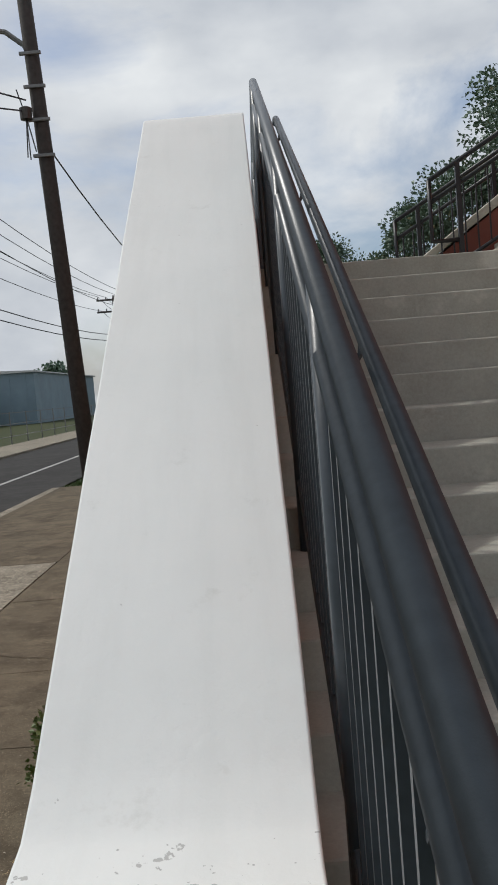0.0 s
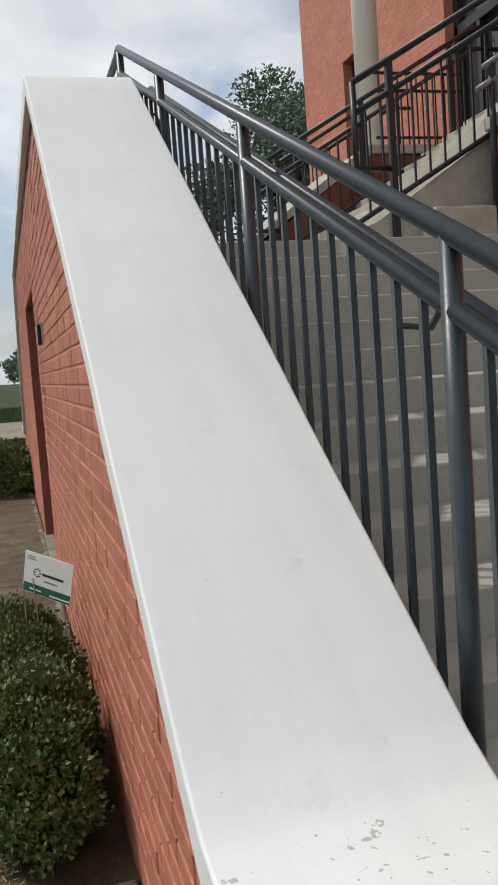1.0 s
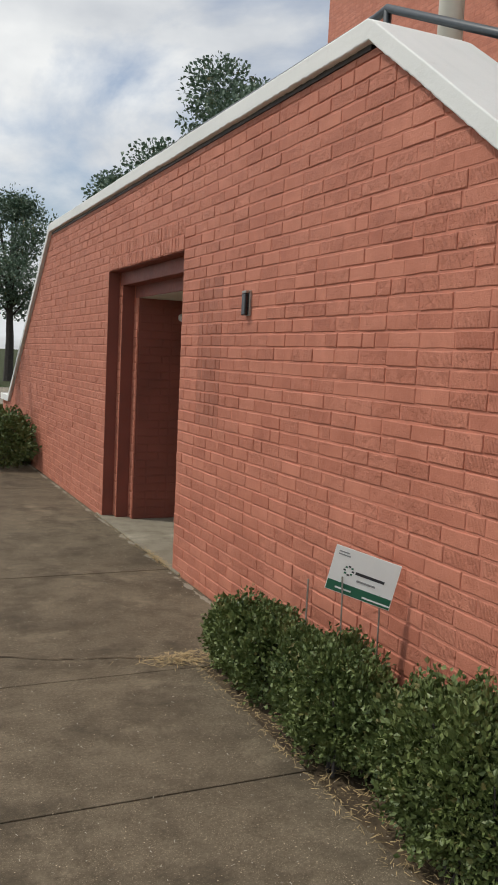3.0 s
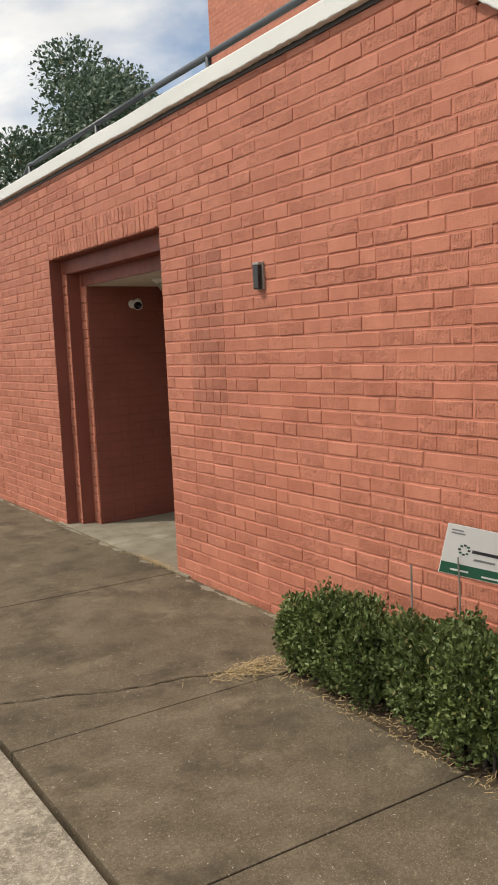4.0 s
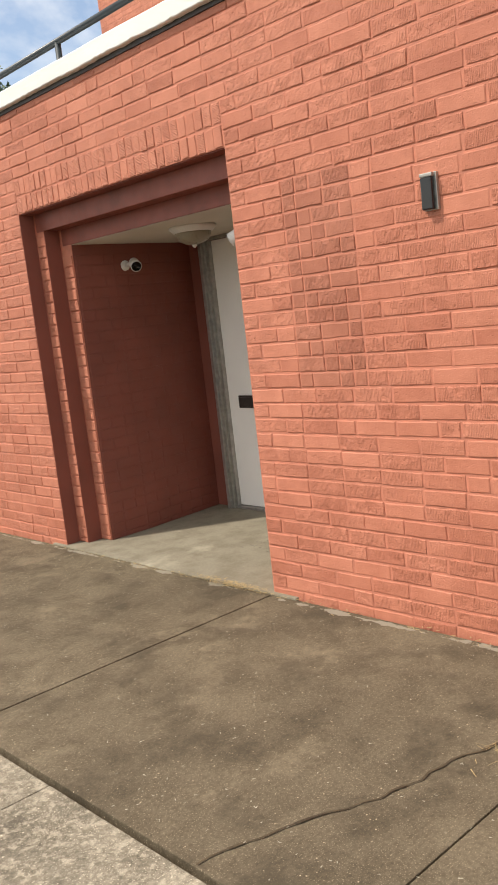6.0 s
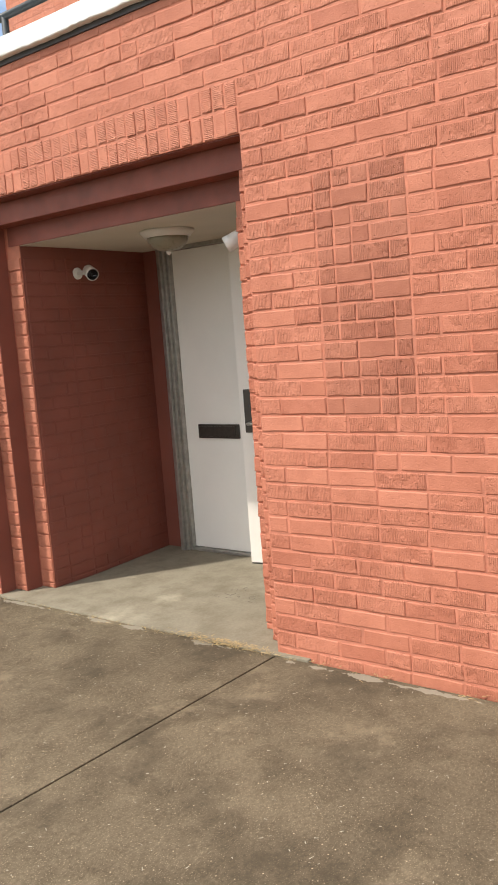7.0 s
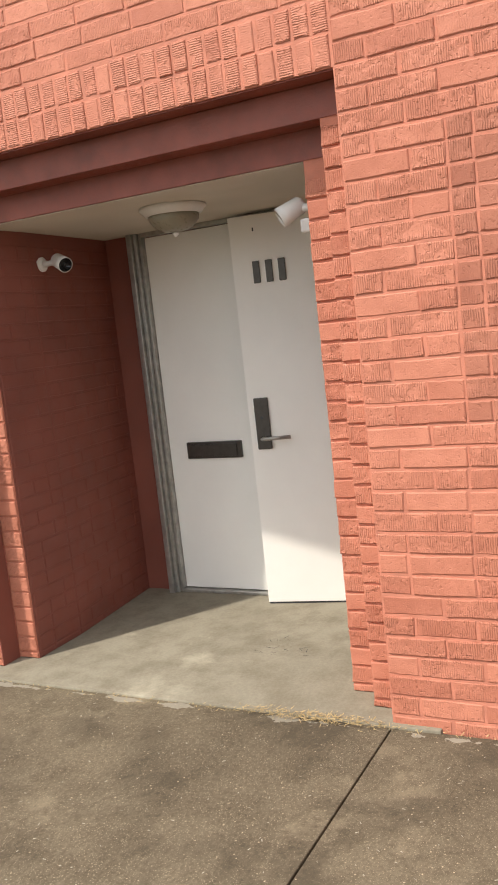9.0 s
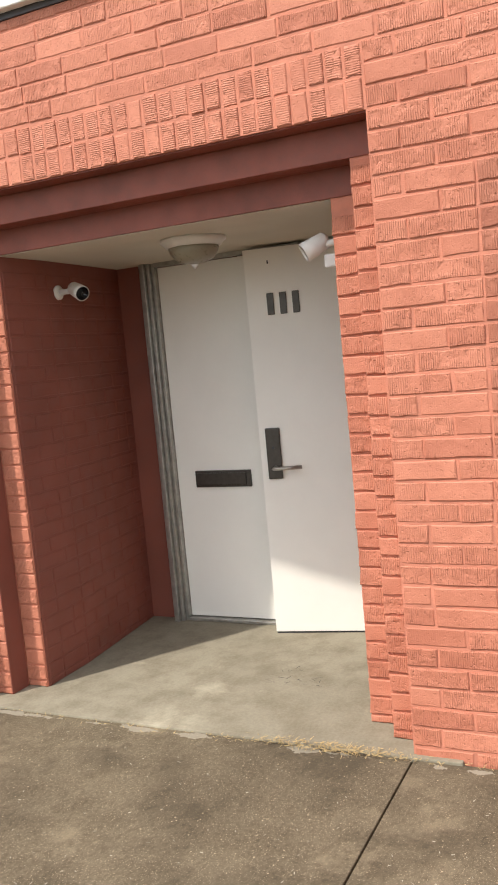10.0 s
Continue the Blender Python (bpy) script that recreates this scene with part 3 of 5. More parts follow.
part("keyhole", lathe([(0.008, 0.0), (0.008, 0.004)], 12, (-0.0165, y_h, 1.01), Matrix.Rotation(-math.pi / 2, 4, "Y")), INK, plate)
part("lever", tube([(-0.016, y_h - 0.005, 0.905), (-0.062, y_h - 0.005, 0.905), (-0.062, y_h - 0.03, 0.905), (-0.060, y_h - 0.15, 0.907)], 0.010, 10), STEEL, plate, "steel lever", True)
for k in range(3):
    yk = leaf_len - 0.125 - 0.066 * k
    part("number_bar", box(-0.008, -0.0005, yk - 0.018, yk + 0.018, 1.688, 1.798, 0.003), BRONZE, door, "plain dark bar in place of a numeral")
part("hook", box(-0.006, -0.0005, leaf_len - 0.13, leaf_len - 0.124, 1.945, 1.962), INK, door)

lamp = thing("ceiling_lamp", "flush ceiling lamp with cream rim and frosted glass bowl", "lamp", at=(0.45, 8.215, 2.045))
part("rim", lathe([(0.150, 0.0), (0.152, -0.012), (0.140, -0.022), (0.126, -0.038), (0.116, -0.040)], 32), PLASTIC, lamp, "cream enamel rim", True)
part("bowl", lathe([(0.117, -0.038), (0.110, -0.064), (0.090, -0.090), (0.054, -0.108), (0.014, -0.115)], 32), FROST, lamp, "grey frosted glass bowl", True)
part("finial", lathe([(0.016, -0.113), (0.016, -0.121), (0.009, -0.129), (0.004, -0.135)], 14), PLASTIC, lamp, "", True)


def bullet_unit(name, label, category, at, wall_y, aim, lens_mat, size):
    """A small bullet camera or floodlight on a round wall plate."""
    t = thing(name, label, category, at=at)
    toward = 1 if wall_y > at[1] else -1
    gap = abs(wall_y - at[1])
    part("plate", lathe([(0.036 * size, 0.0), (0.036 * size, 0.010), (0.026 * size, 0.018)], 20, (0, toward * gap, 0), Matrix.Rotation(radians(90 * toward), 4, "X")), PLASTIC, t, "", True)
    part("arm", tube([(0, toward * (gap - 0.012), 0), (0, toward * gap * 0.45, 0), (0, 0, 0)], 0.014 * size, 10), PLASTIC, t, "", True)
    q = Vector(aim).normalized().to_track_quat("Z", "Y").to_matrix().to_4x4()
    body = part("body", lathe([(0.020 * size, -0.045 * size), (0.034 * size, -0.030 * size), (0.037 * size, 0.03 * size), (0.039 * size, 0.060 * size)], 22, (0, 0, 0), q), PLASTIC, t, "white housing", True)
    part("lens", lathe([(0.034 * size, 0.0602 * size), (0.033 * size, 0.0612 * size), (0.030 * size, 0.058 * size)], 22, (0, 0, 0), q), lens_mat, body, "", True)
    return t


bullet_unit("security_camera", "white bullet security camera on the recess side wall", "camera", (0.475, 8.905, 1.892), 9.022, (-0.38, -0.80, -0.36), LENSBLACK, 1.0)
bullet_unit("floodlight", "white round floodlight on the recess side wall", "lamp", (0.20, 7.525, 1.905), 7.40, (-0.42, 0.72, -0.42), PLASTIC, 1.05)
sensor = thing("sensor", "small white plastic sensor below the floodlight", "sensor", at=(0.21, 7.47, 1.838))
part("housing", box(-0.02, 0.02, -0.07, 0.03, -0.026, 0.026, 0.008), PLASTIC, sensor)

# ---- small wall fitting beside the door ----
fit_box = thing("wall_light", "small steel wall light with a dark lens", "wall light", at=(WALL_X, 6.01, 1.86))
part("back_plate", box(-0.012, 0.004, -0.034, 0.034, -0.072, 0.074, 0.003), STEEL, fit_box, "bright steel back plate")
part("lens", box(-0.036, -0.0125, -0.024, 0.028, -0.070, 0.056, 0.006), LENSBLACK, fit_box, "dark lens")
part("hood", box(-0.034, -0.0125, -0.028, 0.032, 0.0565, 0.072, 0.004), STEEL, fit_box)

# ---- yard sign ----
sign = thing("yard_sign", "white plastic yard sign with a green lower band, leaning on wires", "sign", at=(-0.3245, 4.357, 0.0))
sx = Vector((0.199, -0.188, -0.062)).normalized()
sy = Vector((0.012, -0.012, 0.193))
sy = (sy - sy.dot(sx) * sx).normalized()
sz = sx.cross(sy)
S_W, S_H = 0.281, 0.196
sign_m = Matrix.Translation((0.0, 0.0, 0.6665)) @ Matrix((sx, sy, sz)).transposed().to_4x4()


def sign_part(name, x0, x1, y0, y1, z0, z1, mat, label="", bevel=0.0):
    bm = box(x0, x1, y0, y1, z0, z1, bevel)
    bmesh.ops.transform(bm, matrix=sign_m, verts=bm.verts[:])
    return part(name, bm, mat, sign, label)


board = sign_part("board", -S_W / 2, S_W / 2, -S_H / 2, S_H / 2, -0.002, 0.002, SIGNWHITE, "white corrugated plastic board", 0.0015)
sign_part("green_band", -S_W / 2 + 0.003, S_W / 2 - 0.003, -S_H / 2 + 0.003, -S_H / 2 + 0.046, 0.0022, 0.0030, SIGNGREEN, "dark green band")
sign_part("white_stripe", 0.02, S_W / 2 - 0.003, -S_H / 2 + 0.012, -S_H / 2 + 0.019, 0.0032, 0.0036, SIGNWHITE)
sign_part("name_bar", -0.032, 0.092, 0.000, 0.012, 0.0022, 0.0028, INK, "plain dark bar")
sign_part("small_bar", -0.02, 0.06, -0.028, -0.020, 0.0022, 0.0028, GREYINK)
sign_part("small_bar", -0.122, -0.078, 0.074, 0.079, 0.0022, 0.0028, GREYINK)
sign_part("small_bar", -0.122, -0.070, 0.062, 0.067, 0.0022, 0.0028, GREYINK)
sign_part("small_bar", -0.10, -0.03, -0.080, -0.073, 0.0032, 0.0036, SIGNWHITE)
for k in range(8):
    a = 2 * math.pi * k / 8
    cx, cy = -0.062 + 0.018 * math.cos(a), 0.006 + 0.018 * math.sin(a)
    sign_part("emblem_dash", cx - 0.005, cx + 0.005, cy - 0.0035, cy + 0.0035, 0.0022, 0.0028, SIGNGREEN if k % 2 else INK)
part("stake", tube([(-0.06, 0.045, 0.0), (-0.062, 0.05, 0.56), (-0.066, 0.052, 0.66)], 0.0035, 6), STEEL, sign)
part("stake", tube([(0.06, -0.05, 0.0), (0.058, -0.05, 0.52), (0.054, -0.05, 0.60)], 0.0035, 6), STEEL, sign)
stick = thing("bed_stake", "thin grey wire stake standing in the bed", "stake", at=(-0.44, 4.62, 0))
part("rod", tube([(0, 0, 0), (0.004, -0.003, 0.60)], 0.004, 6), STEEL, stick)


# ---- foliage ----
def unit(a):
    return a / (np.linalg.norm(a, axis=1, keepdims=True) + 1e-6)


def leaf_cloud(places, outs, size, rng):
    """Verts and faces of small folded leaves, one at each place, turned roughly outwards."""
    n = len(places)
    d = unit(outs + rng.normal(0, 0.65, (n, 3)))
    s = unit(np.cross(d, rng.normal(0, 1, (n, 3))))
    u = np.cross(s, d)
    L = size * rng.uniform(0.6, 1.25, (n, 1))
    W = L * rng.uniform(0.30, 0.42, (n, 1))
    fold = u * W * 0.35
    v = np.stack((places, places + d * L * 0.5 + s * W + fold, places + d * L, places + d * L * 0.5 - s * W + fold), axis=1).reshape(-1, 3)
    k = np.arange(n)[:, None] * 4
    f = np.concatenate((k + np.array([[0, 1, 2]]), k + np.array([[0, 2, 3]])))
    return v.tolist(), f.tolist()


def shrub(name, label, lumps, leaves, seed, size=0.034):
    """A clipped shrub: twigs from its base and leaves on uneven lumps (x, y, z, rx, ry, rz)."""
    x0, y0 = lumps[0][0], lumps[0][1]
    t = thing(name, label, "shrub", "shrubs along the wall", at=(x0, y0, 0))
    rng_n = np.random.default_rng(seed)
    L = np.array(lumps)
    vols = (L[:, 3] * L[:, 4] * L[:, 5]) ** 0.66
    pick = rng_n.choice(len(lumps), size=leaves, p=vols / vols.sum())
    d = unit(rng_n.normal(0, 1, (leaves, 3)))
    r = rng_n.uniform(0.5, 1.0, leaves) ** 0.4 * rng_n.uniform(0.86, 1.17, leaves)
    ph = pick * 1.7 + seed
    wob = 1 + 0.16 * np.sin(5.1 * d[:, 0] + ph) * np.sin(4.3 * d[:, 1] + 2 * ph) + 0.12 * np.sin(9.0 * d[:, 2] + 7.0 * d[:, 1] + ph)
    p = L[pick, :3] + d * L[pick, 3:] * (r * wob)[:, None]
    keep = (p[:, 2] > 0.02) & (p[:, 0] < WALL_X - 0.02)
    p, d = p[keep] - np.array((x0, y0, 0)), d[keep] * 0.8 + np.array((0, 0, 0.5))
    v, f = leaf_cloud(p, d, size, rng_n)
    crown = from_lists("leaves", v, f, LEAF, t)
    crown["kind"] = "stuff"
    bm = bmesh.new()
    rng = random.Random(seed)
    for cx, cy, cz, rx, ry, rz in lumps:
        for _ in range(7):
            a = (cx - x0 + rng.uniform(-0.05, 0.05), cy - y0 + rng.uniform(-0.06, 0.06), -0.02)
            b = (cx - x0 + rng.uniform(-0.7, 0.7) * rx, cy - y0 + rng.uniform(-0.7, 0.7) * ry, cz + rng.uniform(0.1, 0.75) * rz)
            m = tuple((p + q) / 2 + rng.uniform(-0.03, 0.03) for p, q in zip(a, b))
            add_tube(bm, [a, m, b], [0.008, 0.006, 0.003], 5)
    part("twigs", bm, BARK, t, "brown twigs")
    return t


rngs = random.Random(5)


def mound(cy, cx, half, high, n):
    """Uneven lumps that make one clipped mound."""
    out = []
    for i in range(n):
        f = (i + 0.5) / n * 2 - 1
        swell = math.sqrt(max(0.15, 1 - 0.75 * f * f))
        out.append((cx + rngs.uniform(-0.04, 0.04), cy + f * half * 0.78, 0.45 * high, 0.21 * swell + rngs.uniform(-0.02, 0.03), half * 0.42, 0.56 * high * swell + rngs.uniform(-0.02, 0.03)))
        out.append((cx + rngs.uniform(-0.10, 0.10), cy + f * half * 0.7 + rngs.uniform(-0.05, 0.05), 0.62 * high * swell, 0.10, 0.12, 0.40 * high))
    return out


shrub("shrub", "low clipped green shrub against the brick wall", mound(5.02, -0.50, 0.36, 0.37, 4), 26000, 11, 0.023)
shrub("shrub", "rounded green shrub under the yard sign", mound(4.30, -0.47, 0.42, 0.41, 4), 30000, 12, 0.023)
shrub("shrub", "taller rounded green shrub near the stair foot", mound(3.49, -0.44, 0.48, 0.50, 5), 38000, 13, 0.024)
shrub("shrub", "rounded dark green shrub at the far end of the wall", [(-0.55, 12.9, 0.32, 0.42, 0.55, 0.36), (-0.50, 13.6, 0.30, 0.38, 0.5, 0.36)], 9000, 14, 0.05)


def litter(name, label, count, area, mat, seed, length=0.05, tall=0.012, spread=(0.0, 0.0)):
    rng = np.random.default_rng(seed)
    v, f = [], []
    x0, x1, y0, y1, z = area
    for _ in range(count):
        c = np.array((rng.uniform(x0, x1) + rng.normal(0, 1) * spread[0], rng.uniform(y0, y1) + rng.normal(0, 1) * spread[1], z + rng.uniform(0.002, tall)))
        a = rng.uniform(0, math.pi * 2)
        d = np.array((math.cos(a), math.sin(a), rng.uniform(-0.2, 0.3))) * length * rng.uniform(0.4, 1)
        s = np.array((-math.sin(a), math.cos(a), 0.3)) * 0.0016
        k = len(v)
        v += [tuple(c - s), tuple(c + d - s * 0.4), tuple(c + d + s * 0.4), tuple(c + s)]
        f.append((k, k + 1, k + 2, k + 3))
    ob = from_lists(name, v, f, mat)
    return tagged(ob, label, "litter", kind="stuff")


litter("dry_grass", "tuft of dry straw lying at the bed corner", 420, (-0.74, -0.74, 5.37, 5.37, 0.0), STRAW, 3, 0.06, 0.03, (0.10, 0.045))
litter("dead_leaves", "dry leaf litter along the edge of the bed", 900, (-0.72, -0.52, 2.95, 5.3, 0.0), STRAW, 4, 0.04, 0.012)
litter("threshold_litter", "line of dry litter along the recess step", 520, (-0.20, -0.19, 7.25, 7.75, 0.004), STRAW, 5, 0.03, 0.016, (0.018, 0.12))
litter("wall_foot_litter", "sparse dry litter along the foot of the wall", 260, (-0.20, -0.19, 5.5, 9.6, 0.002), STRAW, 8, 0.03, 0.008, (0.02, 0.2))
litter("walk_specks", "scattered pale grit and leaf crumbs on the walk", 900, (-1.9, -0.2, 3.0, 9.5, 0.002), PEBBLE, 9, 0.014, 0.004)
litter("twig_litter", "few dark dry twigs on the recess floor", 26, (0.33, 0.52, 7.75, 8.0, 0.012), BARK, 6, 0.05, 0.006)


# ---- stairs ----
def flight(name, label, north):
    t = thing(name, label, "stairs")
    t["kind"] = "structure"
    for k in range(STEPS):
        y1 = STAIR_TOP - (k - 1) * GOING
        y0 = STAIR_TOP - k * GOING
        if k == 0:
            y1 = y0 + 0.5
        z = LAND_Z - k * RISE
        if north:
            y0, y1 = 2 * MID_Y - y1, 2 * MID_Y - y0
        bm = box(0.31, 3.12, y0 - (0 if north else 0.012), y1 + (0.012 if north else 0), max(-0.13, z - 0.5), z, 0.012, 3)
        part("step", bm, STEP, t)
    return t


flight("stairs_south", "grey concrete flight of steps with worn nosings", False)
flight("stairs_north", "grey concrete flight of steps down the far side", True)
bm = box(0.31, 5.26, STAIR_TOP + 0.45, 2 * MID_Y - STAIR_TOP - 0.45, LAND_Z - 0.18, LAND_Z - 0.004)
tagged(mesh_object("landing", bm, STEP), "grey concrete landing between the flights", "landing", kind="structure")
bm = box(1.5, 5.0, STAIR_TOP + 0.1, 2 * MID_Y - STAIR_TOP - 0.1, -0.13, LAND_Z - 0.19)
tagged(mesh_object("landing_base", bm, STEP), "solid concrete base under the landing", "base", kind="structure")
bm = prism([(0.9, -0.13), (END_S + 0.4, 0.5), (STAIR_TOP, LAND_Z + 0.55), (2 * MID_Y - STAIR_TOP, LAND_Z + 0.55), (15.5, 0.5), (15.9, -0.13)], "x", 3.8, 4.05)
tagged(mesh_object("wall_stair_east", bm, FACADE), "red brick wall closing the far side of the stairs", "wall", kind="structure")

upper = thing("stairs_upper", "pale concrete flight of steps up to the entrance", "stairs")
upper["kind"] = "structure"
U_X, U_Z, U_R, U_G, U_S, U_N = 2.25, LAND_Z, 0.170, 0.265, 6.30, 8.98
for k in range(10):
    bm = box(U_X + k * U_G, 5.275, U_S, U_N, U_Z + k * U_R - 0.02, U_Z + (k + 1) * U_R - 0.003 * (k % 2), 0.012, 2)
    part("step", bm, BEIGE, upper)
part("stringer", prism([(2.22, LAND_Z), (2.22, 2.52), (2.30, 2.55), (4.95, 4.25), (5.27, 4.25), (5.27, LAND_Z)], "y", 6.255, 6.297, 0.008), BEIGE, upper, "pale concrete side of the steps")
part("bottom_block", box(2.62, 3.12, 5.98, 6.25, LAND_Z - 0.01, 2.60, 0.02), BEIGE, upper, "pale concrete block beside the steps")
# brick cheek wall on the far side with a sloping coping, and a pier on the near side
cheek = thing("wall_cheek", "dark red brick cheek wall with a sloping concrete cap", "wall")
cheek["kind"] = "structure"
part("body", prism([(2.1, LAND_Z - 0.1), (2.1, 2.70), (3.55, 3.72), (5.26, 3.72), (5.26, LAND_Z - 0.1)], "y", 9.05, 10.55), INNER, cheek)
part("cap", prism([(2.05, 2.705), (2.05, 2.79), (3.53, 3.82), (5.26, 3.82), (5.26, 3.725), (3.56, 3.725)], "y", 9.01, 10.60, 0.01), BEIGE, cheek, "pale concrete cap")
pier = thing("stair_pier", "red brick pier with a pale concrete cap", "pier", at=(3.6, 6.12, LAND_Z))
part_at("body", box(3.22, 4.9, 5.86, 6.18, LAND_Z - 0.01, 3.17), INNER, pier)
part_at("cap", box(3.17, 4.92, 5.82, 6.20, 3.172, 3.27, 0.015), BEIGE, pier, "pale concrete cap")


# ---- railings ----
def sloped(y):
    return 0.956 + 0.4505 * y


def front_railing(north):
    """Round-pipe railing beside the coping: top rail, mid rail, pickets, posts and an inner hand rail on hooks."""
    side = (lambda y: 2 * MID_Y - y) if north else (lambda y: y)
    label = "dark grey painted pipe railing with square pickets up the stairs"
    t = thing("stair_railing", label, "railing", "railings beside the coping")
    X = 0.398
    y_low, y_top = 0.52, 5.60
    lvl = 3.48
    ends = [(X, side(y_low), sloped(y_low)), (X, side(y_top), sloped(y_top)), (X, side(5.72), sloped(y_top) - 0.012), (X, side(MID_Y), lvl)]
    part("top_rail", tube(ends, 0.0235, 14), RAIL, t, "", True)
    mid = [(X, side(y_low), sloped(y_low) - 0.146), (X, side(y_top), sloped(y_top) - 0.146), (X, side(MID_Y), lvl - 0.146)]
    part("mid_rail", tube(mid, 0.020, 14), RAIL, t, "", True)
    low = [(X, side(y_low), sloped(y_low) - 1.14), (X, side(y_top), sloped(y_top) - 1.10), (X, side(MID_Y), lvl - 1.05)]
    part("bottom_rail", tube(low, 0.016, 8), RAIL, t)
    for y in (0.55, 1.847, 3.163, 4.49, 5.60, 7.40):
        zt = sloped(y) if y < y_top else lvl
        zb = max(0.0, LAND_Z - RISE * math.ceil(max(0, (STAIR_TOP - y)) / GOING))
        part("post", tube([(X, side(y), zb), (X, side(y), zt)], 0.0225, 12), RAIL, t, "", True)
    stands = (0.55, 1.847, 3.163, 4.49, 5.60, 7.40, 2 * MID_Y - 7.40)
    for p, q in zip(stands, stands[1:]):
        n = round((q - p) / 0.1196)
        for i in range(1, n):
            y = p + (q - p) * i / n
            if y < MID_Y:
                zt = (sloped(y) if y < y_top else lvl) - 0.146
                part("picket", box(X - 0.008, X + 0.008, side(y) - 0.008, side(y) + 0.008, zt - 0.96, zt), RAIL, t)
    HX = 0.504
    hz = lambda yy: 0.772 + 0.4505 * yy
    hand = part("hand_rail", tube([(HX, side(0.7), hz(0.7)), (HX, side(5.25), hz(5.25)), (HX, side(5.33), hz(5.25) - 0.0)], 0.019, 12), RAIL, t, "", True)
    for y in (1.0, 2.1, 3.6, 5.0):
        part("hook", tube([(X, side(y), hz(y) - 0.09), (HX - 0.02, side(y), hz(y) - 0.10), (HX, side(y), hz(y) - 0.07), (HX, side(y), hz(y))], 0.008, 6), RAIL, hand)
    return t


front_railing(False)
front_railing(True)


def upper_railing(y, label, x1=4.75):
    t = thing("entrance_railing", label, "railing", "railings of the entrance stairs")
    slope = 0.57
    X0, Z0 = 2.14, 3.52
    zz = lambda x: Z0 + slope * (x - X0)
    part("top_rail", tube([(X0, y, Z0), (x1, y, zz(x1)), (5.05, y, zz(x1))], 0.026, 10), BLACKRAIL, t, "", True)
    part("mid_rail", tube([(X0, y, Z0 - 0.22), (x1, y, zz(x1) - 0.22), (5.05, y, zz(x1) - 0.22)], 0.024, 10), BLACKRAIL, t, "", True)
    part("bottom_rail", tube([(X0, y, Z0 - 0.98), (x1, y, zz(x1) - 0.98)], 0.020, 8), BLACKRAIL, t)
    part("end_loop", tube([(X0, y, Z0), (X0, y, Z0 - 0.60), (X0 + 0.28, y, Z0 - 0.60)], 0.024, 10), BLACKRAIL, t, "", True)
    for x in (X0 + 0.29, X0 + 1.25, X0 + 2.3):
        part("post", box(x - 0.024, x + 0.024, y - 0.024, y + 0.024, max(LAND_Z, LAND_Z + slope * (x - U_X) - 0.15), zz(x), 0.004), BLACKRAIL, t)
    x = X0 + 0.09
    while x < x1 - 0.05:
        part("picket", box(x - 0.007, x + 0.007, y - 0.007, y + 0.007, zz(x) - 0.98, zz(x) - 0.22), BLACKRAIL, t)
        x += 0.125
    for x in (X0 + 0.55, X0 + 1.6):
        part("hook", tube([(x, y, zz(x) - 0.3), (x, y - 0.06, zz(x) - 0.32), (x, y - 0.08, zz(x) - 0.26)], 0.008, 6), BLACKRAIL, t)
    return t


upper_railing(6.22, "black metal railing up the entrance stairs, near side")
upper_railing(8.87, "black metal railing up the entrance stairs, far side")
upper_railing(10.95, "black metal railing at the far edge of the landing")
porch = thing("porch_rail", "black metal guard of upright bars on the porch", "railing", at=(4.2, 9.9, 3.82))
for z in (4.86, 4.66, 4.12):
    part_at("bar", box(4.02, 5.20, 9.86, 9.89, z - 0.015, z + 0.015, 0.003), BLACKRAIL, porch)
for i in range(9):
    x = 4.08 + 0.122 * i
    part_at("picket", box(x - 0.007, x + 0.007, 9.868, 9.882, min(3.82, 2.79 + (x - 2.05) * 0.69), 4.85), BLACKRAIL, porch)
pier_rail = thing("pier_railing", "worn grey pipe railing bent over the brick pier", "railing", at=(3.6, 6.02, 3.27))
part_at("rail", tube([(3.02, 6.02, 3.42), (3.16, 6.02, 3.50), (4.9, 6.02, 3.50)], 0.024, 10), FENCEMETAL, pier_rail, "", True)
part_at("rail", tube([(3.08, 6.02, 3.58), (3.28, 6.02, 3.70), (4.9, 6.02, 3.70)], 0.024, 10), FENCEMETAL, pier_rail, "", True)
for x in (3.14, 4.2):
    part_at("post", tube([(x, 6.02, LAND_Z if x < 3.2 else 3.27), (x, 6.02, 3.62)], 0.024, 10), BLACKRAIL, pier_rail, "", True)
for i in range(6):
    x = 3.30 + 0.15 * i
    part_at("picket", box(x - 0.007, x + 0.007, 5.80, 5.814, LAND_Z, 3.49), BLACKRAIL, pier_rail)

# ---- church building ----
B_X, B_N, B_S, B_TOP = 5.28, 15.52, -2.0, 12.5
church = thing("church_building", "tall red painted brick building with dark framed windows", "building", at=(B_X, 8.5, 0))
holes = [(12.7, 13.70, 4.5, 6.33), (12.2, 13.60, 7.72, 9.6), (8.3, 10.42, 4.05, 6.28), (8.4, 9.8, 7.72, 9.6)]
ys = sorted({B_S, B_N, *[h[0] for h in holes], *[h[1] for h in holes]})
zs = sorted({-0.13, B_TOP, *[h[2] for h in holes], *[h[3] for h in holes]})
bm = bmesh.new()
for ya, yb in zip(ys, ys[1:]):
    run = None
    for za, zb in zip(zs, zs[1:]):
        cy, cz = (ya + yb) / 2, (za + zb) / 2
        if any(h[0] < cy < h[1] and h[2] < cz < h[3] for h in holes):
            continue
        add_box(bm, B_X + 0.012, B_X + 0.35, ya, yb, za, zb)
